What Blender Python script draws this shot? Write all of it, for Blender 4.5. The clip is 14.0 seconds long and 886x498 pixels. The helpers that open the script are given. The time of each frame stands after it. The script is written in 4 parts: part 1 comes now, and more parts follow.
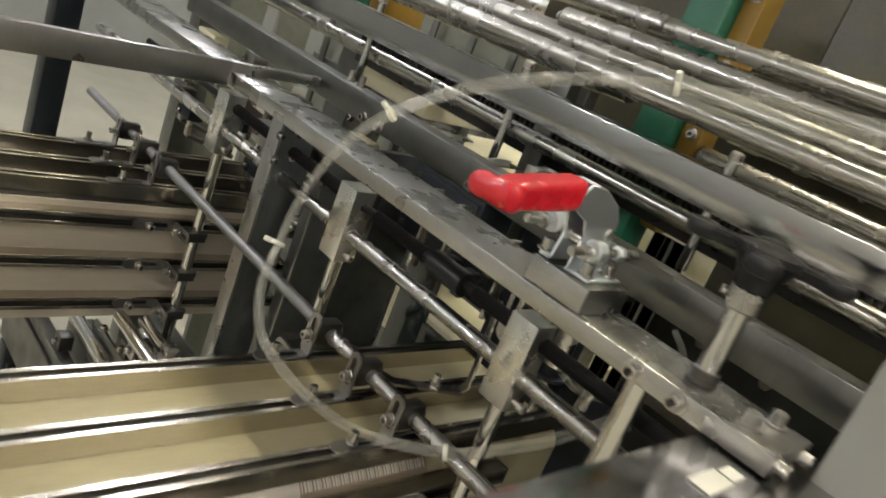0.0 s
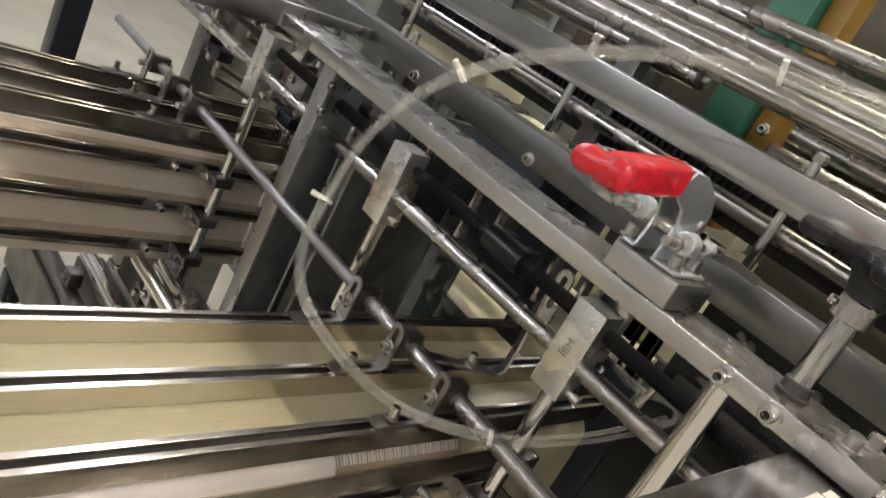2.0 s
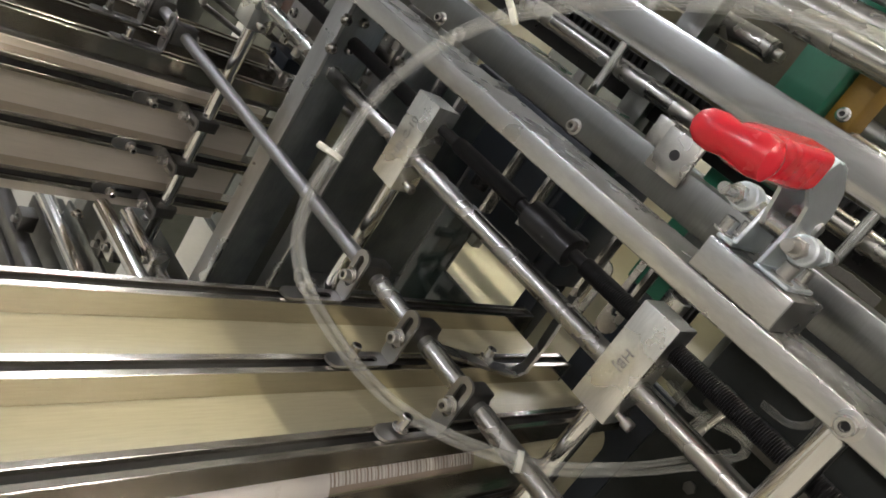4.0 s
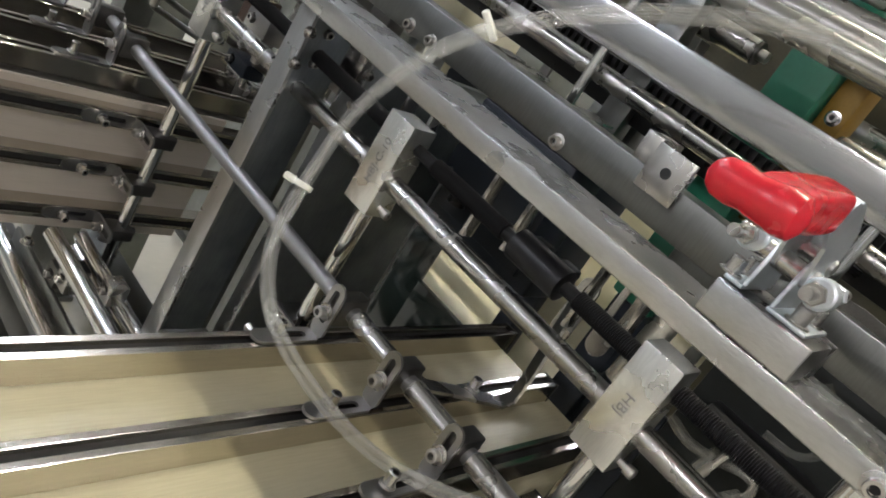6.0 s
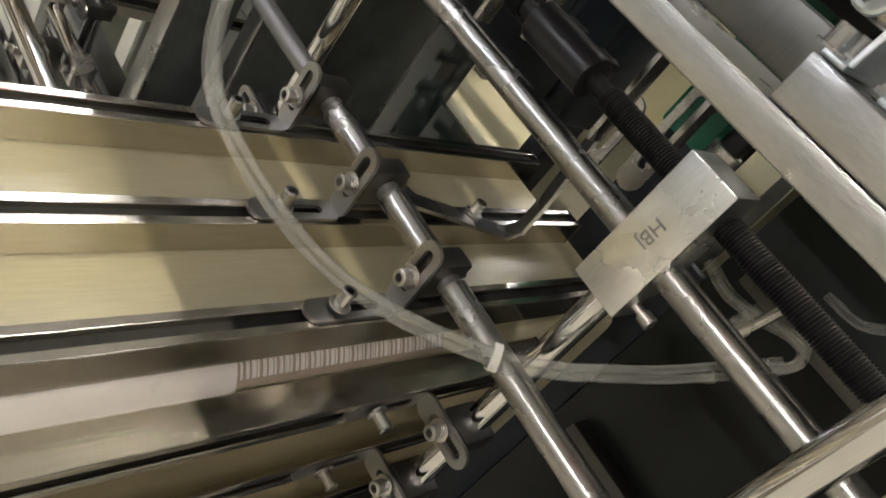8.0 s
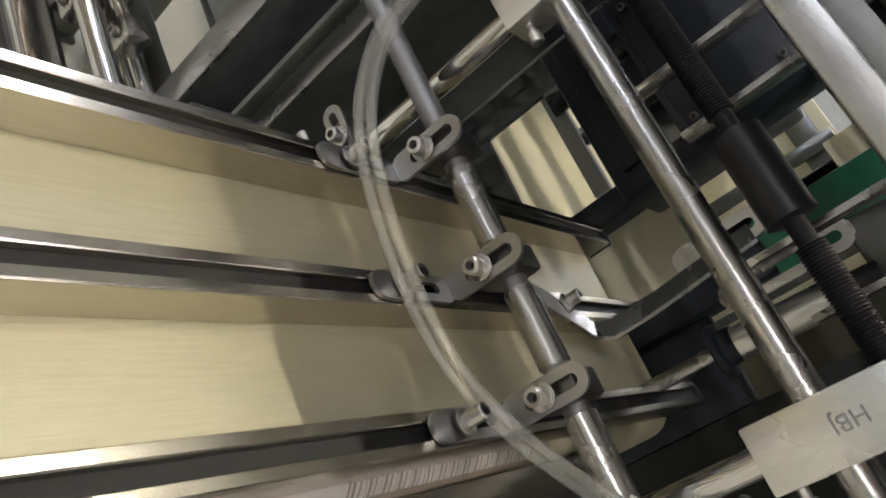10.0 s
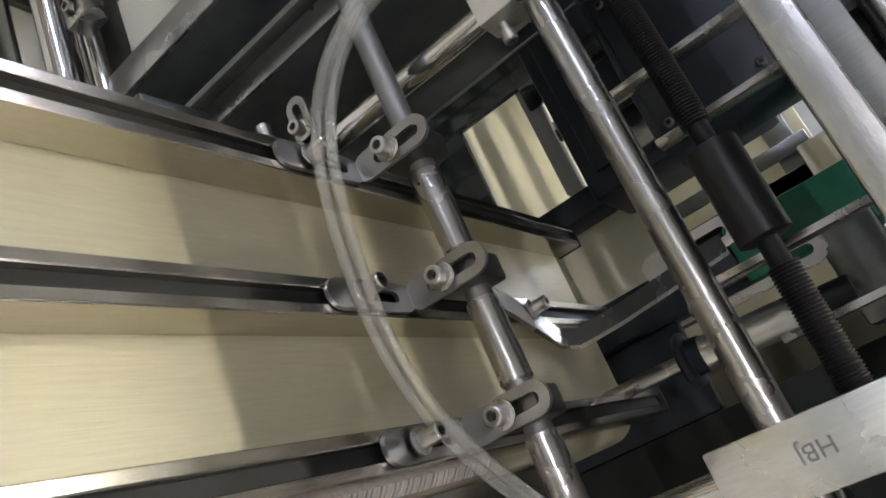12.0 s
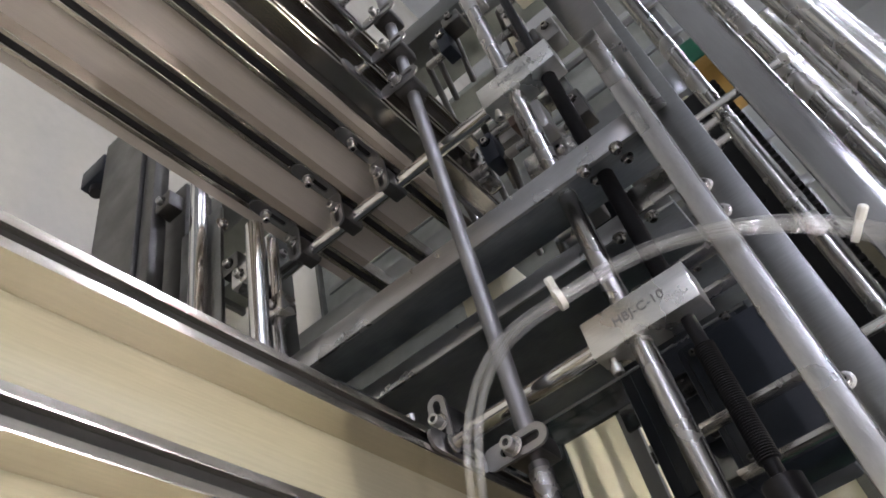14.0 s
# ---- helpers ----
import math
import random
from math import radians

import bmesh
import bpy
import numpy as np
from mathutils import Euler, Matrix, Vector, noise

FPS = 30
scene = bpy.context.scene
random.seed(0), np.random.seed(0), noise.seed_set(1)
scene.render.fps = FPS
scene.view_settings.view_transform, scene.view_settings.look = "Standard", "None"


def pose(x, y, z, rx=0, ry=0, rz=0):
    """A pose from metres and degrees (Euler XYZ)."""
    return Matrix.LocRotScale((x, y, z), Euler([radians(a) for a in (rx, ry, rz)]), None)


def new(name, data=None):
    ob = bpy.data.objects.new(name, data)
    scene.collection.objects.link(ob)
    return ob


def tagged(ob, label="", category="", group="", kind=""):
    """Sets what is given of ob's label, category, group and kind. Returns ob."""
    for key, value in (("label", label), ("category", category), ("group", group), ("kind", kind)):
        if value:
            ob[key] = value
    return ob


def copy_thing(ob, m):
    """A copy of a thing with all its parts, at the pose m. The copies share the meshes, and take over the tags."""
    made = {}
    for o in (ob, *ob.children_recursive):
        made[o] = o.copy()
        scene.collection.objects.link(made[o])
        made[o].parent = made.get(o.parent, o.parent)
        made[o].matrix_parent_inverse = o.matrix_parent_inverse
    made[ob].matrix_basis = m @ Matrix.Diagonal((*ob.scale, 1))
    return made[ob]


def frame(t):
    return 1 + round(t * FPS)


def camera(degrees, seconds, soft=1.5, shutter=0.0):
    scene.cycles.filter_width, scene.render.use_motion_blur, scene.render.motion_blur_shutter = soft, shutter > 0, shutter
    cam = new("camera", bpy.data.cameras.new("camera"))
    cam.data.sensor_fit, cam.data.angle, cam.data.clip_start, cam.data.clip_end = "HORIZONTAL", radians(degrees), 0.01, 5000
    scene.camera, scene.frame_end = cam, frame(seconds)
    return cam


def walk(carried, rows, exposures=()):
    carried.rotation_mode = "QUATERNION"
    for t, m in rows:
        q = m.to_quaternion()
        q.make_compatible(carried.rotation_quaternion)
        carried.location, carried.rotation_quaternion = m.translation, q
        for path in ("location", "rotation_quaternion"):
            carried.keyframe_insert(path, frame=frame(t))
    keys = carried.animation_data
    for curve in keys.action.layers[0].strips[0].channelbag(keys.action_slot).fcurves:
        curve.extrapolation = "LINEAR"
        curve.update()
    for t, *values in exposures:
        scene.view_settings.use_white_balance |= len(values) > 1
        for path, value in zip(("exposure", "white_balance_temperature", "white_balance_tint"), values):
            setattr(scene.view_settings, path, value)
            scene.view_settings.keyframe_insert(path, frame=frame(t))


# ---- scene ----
cam = camera(59.97, 14.0, soft=1.7, shutter=0.5)
Z0 = 1.0  # height of the machine's zero over the floor
ROWS = [
    (0.0, 0.4791, -0.4713, 0.3665, 71.33, -20.61, 48.80),
    (0.5, 0.3855, -0.4284, 0.3689, 68.50, -21.83, 48.65),
    (1.0, 0.3789, -0.4349, 0.3524, 67.53, -23.55, 48.31),
    (1.5, 0.3999, -0.4612, 0.3384, 67.95, -25.05, 49.25),
    (2.0, 0.4129, -0.4862, 0.3276, 68.75, -26.41, 49.93),
    (2.5, 0.3889, -0.4974, 0.3057, 68.38, -29.07, 51.13),
    (3.0, 0.3308, -0.4718, 0.2640, 66.13, -31.99, 53.50),
    (3.5, 0.3175, -0.4420, 0.2698, 66.08, -31.86, 51.60),
    (6.0, 0.2581, -0.4076, 0.2867, 66.52, -30.45, 46.24),
    (6.5, 0.2901, -0.3696, 0.3097, 66.25, -28.59, 46.37),
    (7.0, 0.2947, -0.2991, 0.2938, 61.65, -29.41, 48.91),
    (7.5, 0.2700, -0.2902, 0.2506, 55.37, -31.58, 52.06),
    (8.0, 0.2478, -0.2947, 0.2293, 52.53, -33.24, 53.02),
    (8.5, 0.2557, -0.3075, 0.2148, 53.14, -35.65, 54.10),
    (9.0, 0.2047, -0.3360, 0.1841, 51.61, -40.22, 57.80),
    (11.5, 0.1150, -0.2900, 0.1600, 48.46, -48.95, 55.77),
    (12.0, 0.1200, -0.3040, 0.1680, 49.01, -48.00, 56.15),
    (12.5, 0.1280, -0.3000, 0.1650, 48.16, -47.52, 57.95),
    (13.0, 0.1460, -0.3390, 0.1760, 51.73, -49.23, 63.04),
    (13.5, 0.1680, -0.3910, 0.1850, 59.67, -51.68, 69.93),
    (14.0, 0.1710, -0.4010, 0.1930, 60.31, -49.89, 70.89),
]
LIGHT = ((0.0, -0.03, 6900, 13), (0.5, 0.07, 6900, 14), (1.0, 0.10, 6850, 16), (2.0, 0.12, 6650, 19), (3.5, 0.17, 6500, 18), (6.3, 0.22, 6150, 18), (8.5, 0.17, 6700, 17), (11.5, 0.07, 5950, 20), (12.5, 0.13, 6000, 20), (14.0, 0.13, 5950, 25))
walk(cam, [(t, pose(x, y, z + Z0, rx, ry, rz)) for t, x, y, z, rx, ry, rz in ROWS], LIGHT)
# ---- world ----
world = bpy.data.worlds.new("world")
world.use_nodes = True
world.node_tree.nodes["Background"].inputs[0].default_value = (0.9, 0.95, 1.0, 1)
world.node_tree.nodes["Background"].inputs[1].default_value = 0.25
scene.world = world


# ---- materials ----
def material(name, colour, rough=0.4, metal=0.0, grain=40.0, spread=0.12, stretch=(1, 1, 1), bump=0.05, dirt=0.0,
             dirt_colour=(0.02, 0.02, 0.018), dirt_scale=9.0, coat=0.0, vary=0.16, shine=0.5):
    """A surface with fine grain and broader wear, in metres."""
    m = bpy.data.materials.new(name)
    m.use_nodes = True
    nt = m.node_tree
    b = nt.nodes["Principled BSDF"]
    b.inputs["Metallic"].default_value = metal
    b.inputs["Coat Weight"].default_value = coat
    b.inputs["Specular IOR Level"].default_value = shine
    tc = nt.nodes.new("ShaderNodeTexCoord")
    mp = nt.nodes.new("ShaderNodeMapping")
    mp.inputs["Scale"].default_value = stretch
    nt.links.new(tc.outputs["Object"], mp.inputs[0])
    fine = nt.nodes.new("ShaderNodeTexNoise")
    fine.inputs["Scale"].default_value, fine.inputs["Detail"].default_value = grain * 12, 4
    nt.links.new(mp.outputs[0], fine.inputs["Vector"])
    broad = nt.nodes.new("ShaderNodeTexNoise")
    broad.inputs["Scale"].default_value, broad.inputs["Detail"].default_value = dirt_scale * 3, 4
    broad.inputs["Roughness"].default_value = 0.5
    nt.links.new(tc.outputs["Object"], broad.inputs["Vector"])
    mix = nt.nodes.new("ShaderNodeMix")
    mix.data_type = "RGBA"
    mix.inputs["A"].default_value = (*[c * (1 - spread) for c in colour], 1)
    mix.inputs["B"].default_value = (*[min(1, c * (1 + spread)) for c in colour], 1)
    nt.links.new(fine.outputs["Fac"], mix.inputs["Factor"])
    last = mix.outputs["Result"]
    ramp = nt.nodes.new("ShaderNodeMapRange")
    ramp.inputs["From Min"].default_value, ramp.inputs["From Max"].default_value = 0.38, 0.85
    ramp.inputs["To Max"].default_value = dirt
    nt.links.new(broad.outputs["Fac"], ramp.inputs["Value"])
    if dirt > 0:
        d = nt.nodes.new("ShaderNodeMix")
        d.data_type = "RGBA"
        d.inputs["B"].default_value = (*dirt_colour, 1)
        nt.links.new(ramp.outputs[0], d.inputs["Factor"])
        nt.links.new(last, d.inputs["A"])
        last = d.outputs["Result"]
    nt.links.new(last, b.inputs["Base Color"])
    r = nt.nodes.new("ShaderNodeMapRange")
    r.inputs["From Min"].default_value, r.inputs["From Max"].default_value = 0.3, 0.7
    r.inputs["To Min"].default_value, r.inputs["To Max"].default_value = max(0.02, rough * (1 - vary)), min(1, rough * (1 + vary))
    nt.links.new(broad.outputs["Fac"], r.inputs["Value"])
    nt.links.new(r.outputs[0], b.inputs["Roughness"])
    if bump > 0:
        bp = nt.nodes.new("ShaderNodeBump")
        bp.inputs["Strength"].default_value, bp.inputs["Distance"].default_value = bump, 0.001
        nt.links.new(fine.outputs["Fac"], bp.inputs["Height"])
        nt.links.new(bp.outputs[0], b.inputs["Normal"])
    return m


def glowing(name, colour, strength):
    m = bpy.data.materials.new(name)
    m.use_nodes = True
    b = m.node_tree.nodes["Principled BSDF"]
    b.inputs["Base Color"].default_value = (*colour, 1)
    b.inputs["Emission Color"].default_value = (*colour, 1)
    b.inputs["Emission Strength"].default_value = strength
    return m


def clear(name, colour, rough=0.05):
    """Clear hose: light passes straight, and the rims and highlights shine."""
    m = bpy.data.materials.new(name)
    m.use_nodes = True
    nt = m.node_tree
    nt.nodes.remove(nt.nodes["Principled BSDF"])
    see, milk, shine, body, mix, edge = (nt.nodes.new(k) for k in ("ShaderNodeBsdfTransparent", "ShaderNodeBsdfDiffuse", "ShaderNodeBsdfGlossy", "ShaderNodeMixShader", "ShaderNodeMixShader", "ShaderNodeLayerWeight"))
    see.inputs["Color"].default_value = (*colour, 1)
    milk.inputs["Color"].default_value = (0.85, 0.85, 0.80, 1)
    shine.inputs["Color"].default_value, shine.inputs["Roughness"].default_value = (1, 1, 1, 1), rough
    edge.inputs["Blend"].default_value = 0.22
    body.inputs[0].default_value = 0.06
    nt.links.new(see.outputs[0], body.inputs[1])
    nt.links.new(milk.outputs[0], body.inputs[2])
    rim, power = nt.nodes.new("ShaderNodeMath"), nt.nodes.new("ShaderNodeMath")
    rim.operation, rim.inputs[1].default_value = "POWER", 1.4
    power.operation, power.inputs[1].default_value = "MULTIPLY_ADD", 0.95
    power.inputs[2].default_value = 0.05
    nt.links.new(edge.outputs["Facing"], rim.inputs[0])
    nt.links.new(rim.outputs[0], power.inputs[0])
    nt.links.new(power.outputs[0], mix.inputs[0])
    nt.links.new(body.outputs[0], mix.inputs[1])
    nt.links.new(shine.outputs[0], mix.inputs[2])
    nt.links.new(mix.outputs[0], nt.nodes["Material Output"].inputs[0])
    return m


ALU_X = material("aluminium brushed along its length", (0.33, 0.33, 0.32), 0.28, 1.0, 60, 0.18, (0.06, 1, 1), 0.08, 0.1, (0.2, 0.19, 0.17))
ALU_Y = material("aluminium profile", (0.60, 0.56, 0.49), 0.17, 1.0, 60, 0.10, (1, 0.05, 1), 0.05, 0.15, (0.3, 0.27, 0.22))
ALU_Z = material("milled aluminium block", (0.84, 0.84, 0.81), 0.28, 1.0, 60, 0.14, (1, 1, 0.1), 0.08, 0.2, (0.3, 0.3, 0.28))
DULL_ROD = material("dull grey rod", (0.30, 0.30, 0.30), 0.5, 1.0, 70, 0.12, (0.1, 1, 1), 0.05, 0.15, (0.16, 0.15, 0.13))
STEEL = material("ground steel rod", (0.46, 0.45, 0.43), 0.27, 1.0, 70, 0.12, (0.1, 1, 1), 0.04, 0.08, (0.16, 0.15, 0.13))
DARK_STEEL = material("dull oiled steel", (0.16, 0.155, 0.145), 0.38, 1.0, 50, 0.2, (1, 1, 1), 0.06, 0.4, (0.05, 0.05, 0.045))
CHROME = material("chrome", (0.75, 0.75, 0.74), 0.1, 1.0, 50, 0.05, (1, 1, 0.1), 0.02, 0.1, (0.3, 0.3, 0.3))
BRACKET = material("dull bracket steel", (0.36, 0.355, 0.345), 0.33, 1.0, 80, 0.12, (1, 1, 1), 0.04, 0.25, (0.18, 0.17, 0.16))
STAINLESS = material("stainless screw steel", (0.60, 0.585, 0.56), 0.27, 1.0, 80, 0.1, (1, 1, 1), 0.03, 0.2, (0.2, 0.19, 0.17))
ZINC = material("blue zinc plate", (0.80, 0.86, 0.92), 0.4, 1.0, 60, 0.12, (1, 1, 1), 0.04, 0.3, (0.35, 0.36, 0.33))
BOARD = material("satin cream laminate", (0.48, 0.445, 0.30), 0.40, 0.17, 50, 0.14, (1, 0.06, 1), 0.14, 0.45, (0.36, 0.33, 0.25), 3, vary=0.15)
# Same cream laminate, its colour made paler and pinker for the far light.
BOARD_FAR_LIT = material("satin cream laminate tinted for far light", (0.64, 0.585, 0.50), 0.32, 0.38, 50, 0.10, (1, 0.04, 1), 0.07, 0.30, (0.46, 0.42, 0.38), 2, vary=0.10)
BLACK = material("black plastic", (0.010, 0.010, 0.011), 0.3, 0.0, 40, 0.3, bump=0.05, shine=0.35)
SLOT = material("black slot lining", (0.006, 0.006, 0.006), 0.6, 0.0, 40, 0.3)
BLACK_IRON = material("blackened screw spindle", (0.007, 0.007, 0.008), 0.42, 0.0, 40, 0.3, shine=0.2)
RED = material("red vinyl grip", (0.62, 0.012, 0.025), 0.25, 0.0, 30, 0.08, bump=0.1, dirt=0.15, dirt_colour=(0.35, 0.01, 0.015), coat=0.4)
GREEN = material("green machine paint", (0.012, 0.13, 0.075), 0.4, 0.0, 30, 0.1, dirt=0.4, dirt_colour=(0.01, 0.06, 0.035))
OLIVE = material("dark olive machine paint", (0.045, 0.042, 0.026), 0.45, 0.0, 20, 0.3, bump=0.08, dirt=0.6, dirt_colour=(0.10, 0.085, 0.03), dirt_scale=5)
OCHRE = material("ochre paint", (0.24, 0.14, 0.018), 0.5, 0.0, 30, 0.15, dirt=0.3, dirt_colour=(0.12, 0.08, 0.02))
BROWN = material("dark brown paint", (0.10, 0.06, 0.045), 0.45, 0.0, 30, 0.15, dirt=0.3, dirt_colour=(0.05, 0.035, 0.03))
TIE = material("white nylon tie", (0.8, 0.8, 0.72), 0.45, 0.0, 30, 0.05)
PAPER = material("pale paper", (0.78, 0.74, 0.55), 0.7, 0.0, 30, 0.06, dirt=0.2, dirt_colour=(0.55, 0.5, 0.36))
WALL = material("white wall paint", (0.29, 0.295, 0.275), 0.7, 0.0, 4, 0.05, dirt=0.2, dirt_colour=(0.5, 0.5, 0.48), dirt_scale=1)
FLOOR = material("worn pale epoxy floor", (0.45, 0.43, 0.35), 0.35, 0.0, 3, 0.08, dirt=0.35, dirt_colour=(0.25, 0.23, 0.17), dirt_scale=1)
CEILING = material("grey ceiling sheet", (0.52, 0.525, 0.535), 0.6, 0.0, 3, 0.05)
INK = material("grey stamped ink", (0.2, 0.2, 0.19), 0.6, 0.0, 30, 0.1)
TUBE = clear("clear polyurethane hose", (0.985, 0.985, 0.975), 0.04)
# Cool tubes stand in for daylight from an unseen window.
LAMP_DAYLIGHT = glowing("cool tube glow in place of daylight", (0.90, 0.95, 1.0), 230.0)
STRIP = material("pale plastic edge strip", (0.74, 0.70, 0.66), 0.3, 0.0, 40, 0.05, (1, 0.1, 1), 0.03, 0.2, (0.5, 0.46, 0.42))
RIB = material("ribbed brown strip", (0.36, 0.29, 0.23), 0.45, 0.0, 40, 0.1)
LAMP = glowing("lamp tube glow", (1.0, 0.955, 0.88), 230.0)
# The key tube, dimmer and yellower than the others.
LAMP_KEY = glowing("key lamp tube glow", (1.0, 0.955, 0.72), 185.0)

DULL = material("dull grey steel plate", (0.22, 0.225, 0.22), 0.33, 1.0, 50, 0.15, (1, 1, 0.1), 0.06, 0.35, (0.1, 0.1, 0.09))
PLATE = material("brushed plate", (0.46, 0.46, 0.46), 0.14, 1.0, 60, 0.1, (0.05, 1, 1), 0.05, 0.25, (0.34, 0.33, 0.32))
ROLLER = material("polished roller steel", (0.46, 0.45, 0.42), 0.26, 1.0, 60, 0.1, (0.08, 1, 1), 0.04, 0.1, (0.2, 0.19, 0.16))
HALL_GREY = material("grey green machine paint", (0.20, 0.21, 0.18), 0.4, 0.0, 30, 0.15, dirt=0.4, dirt_colour=(0.09, 0.095, 0.085))
DARK_FILL = material("glossy dark green fill colour", (0.012, 0.02, 0.018), 0.12, 0.0, 30, 0.2, bump=0.03, dirt=0.4, dirt_colour=(0.04, 0.045, 0.035), coat=0.6)
SAWN = material("sawn aluminium edge", (0.54, 0.54, 0.53), 0.3, 1.0, 45, 0.12, (0.3, 1, 1), 0.2, 0.0)
FLAT_BAR = material("flat bar steel", (0.48, 0.485, 0.485), 0.30, 1.0, 60, 0.12, (1, 1, 0.08), 0.06, 0.3, (0.2, 0.2, 0.19))
GLOOM_COLOUR = material("dark colour in place of gloom", (0.018, 0.020, 0.018), 0.35, 0.0, 30, 0.2, bump=0.05, dirt=0.4, dirt_colour=(0.008, 0.009, 0.008), shine=0.25)
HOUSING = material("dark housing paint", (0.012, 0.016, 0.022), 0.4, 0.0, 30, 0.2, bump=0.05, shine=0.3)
# Plate steel with the shade of its wide sides put into the colour.
SHADED_PLATE = material("steel plate with shade in its colour", (0.31, 0.335, 0.345), 0.42, 1.0, 50, 0.2, (1, 1, 0.1), 0.06, 0.4, (0.05, 0.055, 0.055))
# The first follows from the board's shadow edge; the rest are added, unseen fill.
LAMPS = ((0.0, 1.07), (-3.4, 1.35), (-3.4, -1.4), (3.2, 1.35), (3.2, -1.4), (0.0, -4.4), (-3.4, -4.4), (3.6, -3.6), (-1.6, 4.6), (1.6, 4.6))


# ---- mesh helpers ----
ORIGIN = {}


def thing(name, at, label, category, group="", kind=""):
    """An empty at the base of a thing; at is in the machine's coordinates."""
    ob = new(name)
    ob.empty_display_size = 0.02
    ob.location = (at[0], at[1], at[2] + Z0)
    ORIGIN[ob.name] = Vector(at)
    return tagged(ob, label, category, group, kind)


def part(name, bm, mat, parent, label="", smooth=True):
    """Links a bmesh, given in the machine's coordinates, as one mesh under a thing or a part."""
    base = ORIGIN[parent.name]
    for v in bm.verts:
        v.co -= base
    bmesh.ops.recalc_face_normals(bm, faces=bm.faces)
    me = bpy.data.meshes.new(name)
    for f in bm.faces:
        f.smooth = smooth
    for e in bm.edges:
        if len(e.link_faces) == 2 and e.calc_face_angle(0) > 0.6:
            e.smooth = False
    bm.to_mesh(me)
    bm.free()
    me.materials.append(mat)
    ob = new(name, me)
    ob.parent = parent
    ORIGIN[ob.name] = base.copy()
    if label:
        ob["label"] = label
    return ob


def solid(name, bm, mat, label, category, group="", kind=""):
    """A thing that is one mesh."""
    lo = [min(v.co[i] for v in bm.verts) for i in range(3)]
    hi = [max(v.co[i] for v in bm.verts) for i in range(3)]
    base = Vector(((lo[0] + hi[0]) / 2, (lo[1] + hi[1]) / 2, lo[2]))
    for v in bm.verts:
        v.co -= base
    bmesh.ops.recalc_face_normals(bm, faces=bm.faces)
    me = bpy.data.meshes.new(name)
    for f in bm.faces:
        f.smooth = True
    for e in bm.edges:
        if len(e.link_faces) == 2 and e.calc_face_angle(0) > 0.6:
            e.smooth = False
    bm.to_mesh(me)
    bm.free()
    me.materials.append(mat)
    ob = new(name, me)
    ob.location = base + Vector((0, 0, Z0))
    ORIGIN[ob.name] = base
    return tagged(ob, label, category, group, kind)


def join(bm, other):
    me = bpy.data.meshes.new("t")
    other.to_mesh(me)
    other.free()
    bm.from_mesh(me)
    bpy.data.meshes.remove(me)
    return bm


def box(x0, x1, y0, y1, z0, z1, bevel=0.0008, bm=None):
    b = bmesh.new()
    bmesh.ops.create_cube(b, size=1)
    for v in b.verts:
        v.co = Vector(((x0 + x1) / 2 + v.co.x * (x1 - x0), (y0 + y1) / 2 + v.co.y * (y1 - y0), (z0 + z1) / 2 + v.co.z * (z1 - z0)))
    if bevel > 0:
        bmesh.ops.bevel(b, geom=b.edges[:], offset=bevel, segments=2, affect="EDGES", profile=0.5)
    return b if bm is None else join(bm, b)


def prism(points, axis, a0, a1, bevel=0.0, bm=None):
    """A polygon in the plane across an axis, pulled from a0 to a1 along it; points in the order of the other two axes."""
    b = bmesh.new()

    def at(p, a):
        return {"x": (a, p[0], p[1]), "y": (p[0], a, p[1]), "z": (p[0], p[1], a)}[axis]
    lo, hi = [b.verts.new(at(p, a0)) for p in points], [b.verts.new(at(p, a1)) for p in points]
    b.faces.new(lo), b.faces.new(hi[::-1])
    for i in range(len(points)):
        j = (i + 1) % len(points)
        b.faces.new((lo[i], hi[i], hi[j], lo[j]))
    if bevel > 0:
        bmesh.ops.bevel(b, geom=b.edges[:], offset=bevel, segments=1, affect="EDGES")
    return b if bm is None else join(bm, b)


def rod(p, q, r, n=20, bevel=0.0006, bm=None, r2=None):
    p, q = Vector(p), Vector(q)
    b = bmesh.new()
    bmesh.ops.create_cone(b, cap_ends=True, segments=n, radius1=r, radius2=r if r2 is None else r2, depth=(q - p).length)
    if bevel > 0:
        rim = [e for e in b.edges if abs(e.verts[0].co.z - e.verts[1].co.z) < 1e-6]
        bmesh.ops.bevel(b, geom=rim, offset=min(bevel, r * 0.3), segments=2, affect="EDGES")
    b.transform(Matrix.Translation((p + q) / 2) @ (q - p).to_track_quat("Z", "Y").to_matrix().to_4x4())
    return b if bm is None else join(bm, b)


def lathe(p, way, profile, n=24, bm=None):
    """A turned body: profile of (height along way, radius)."""
    b = bmesh.new()
    rings = []
    for h, r in profile:
        rings.append([b.verts.new((r * math.cos(2 * math.pi * k / n), r * math.sin(2 * math.pi * k / n), h)) for k in range(n)])
    for lo, hi in zip(rings, rings[1:]):
        for k in range(n):
            b.faces.new((lo[k], lo[(k + 1) % n], hi[(k + 1) % n], hi[k]))
    b.faces.new(rings[0][::-1]), b.faces.new(rings[-1])
    b.transform(Matrix.Translation(p) @ Vector(way).to_track_quat("Z", "Y").to_matrix().to_4x4())
    return b if bm is None else join(bm, b)


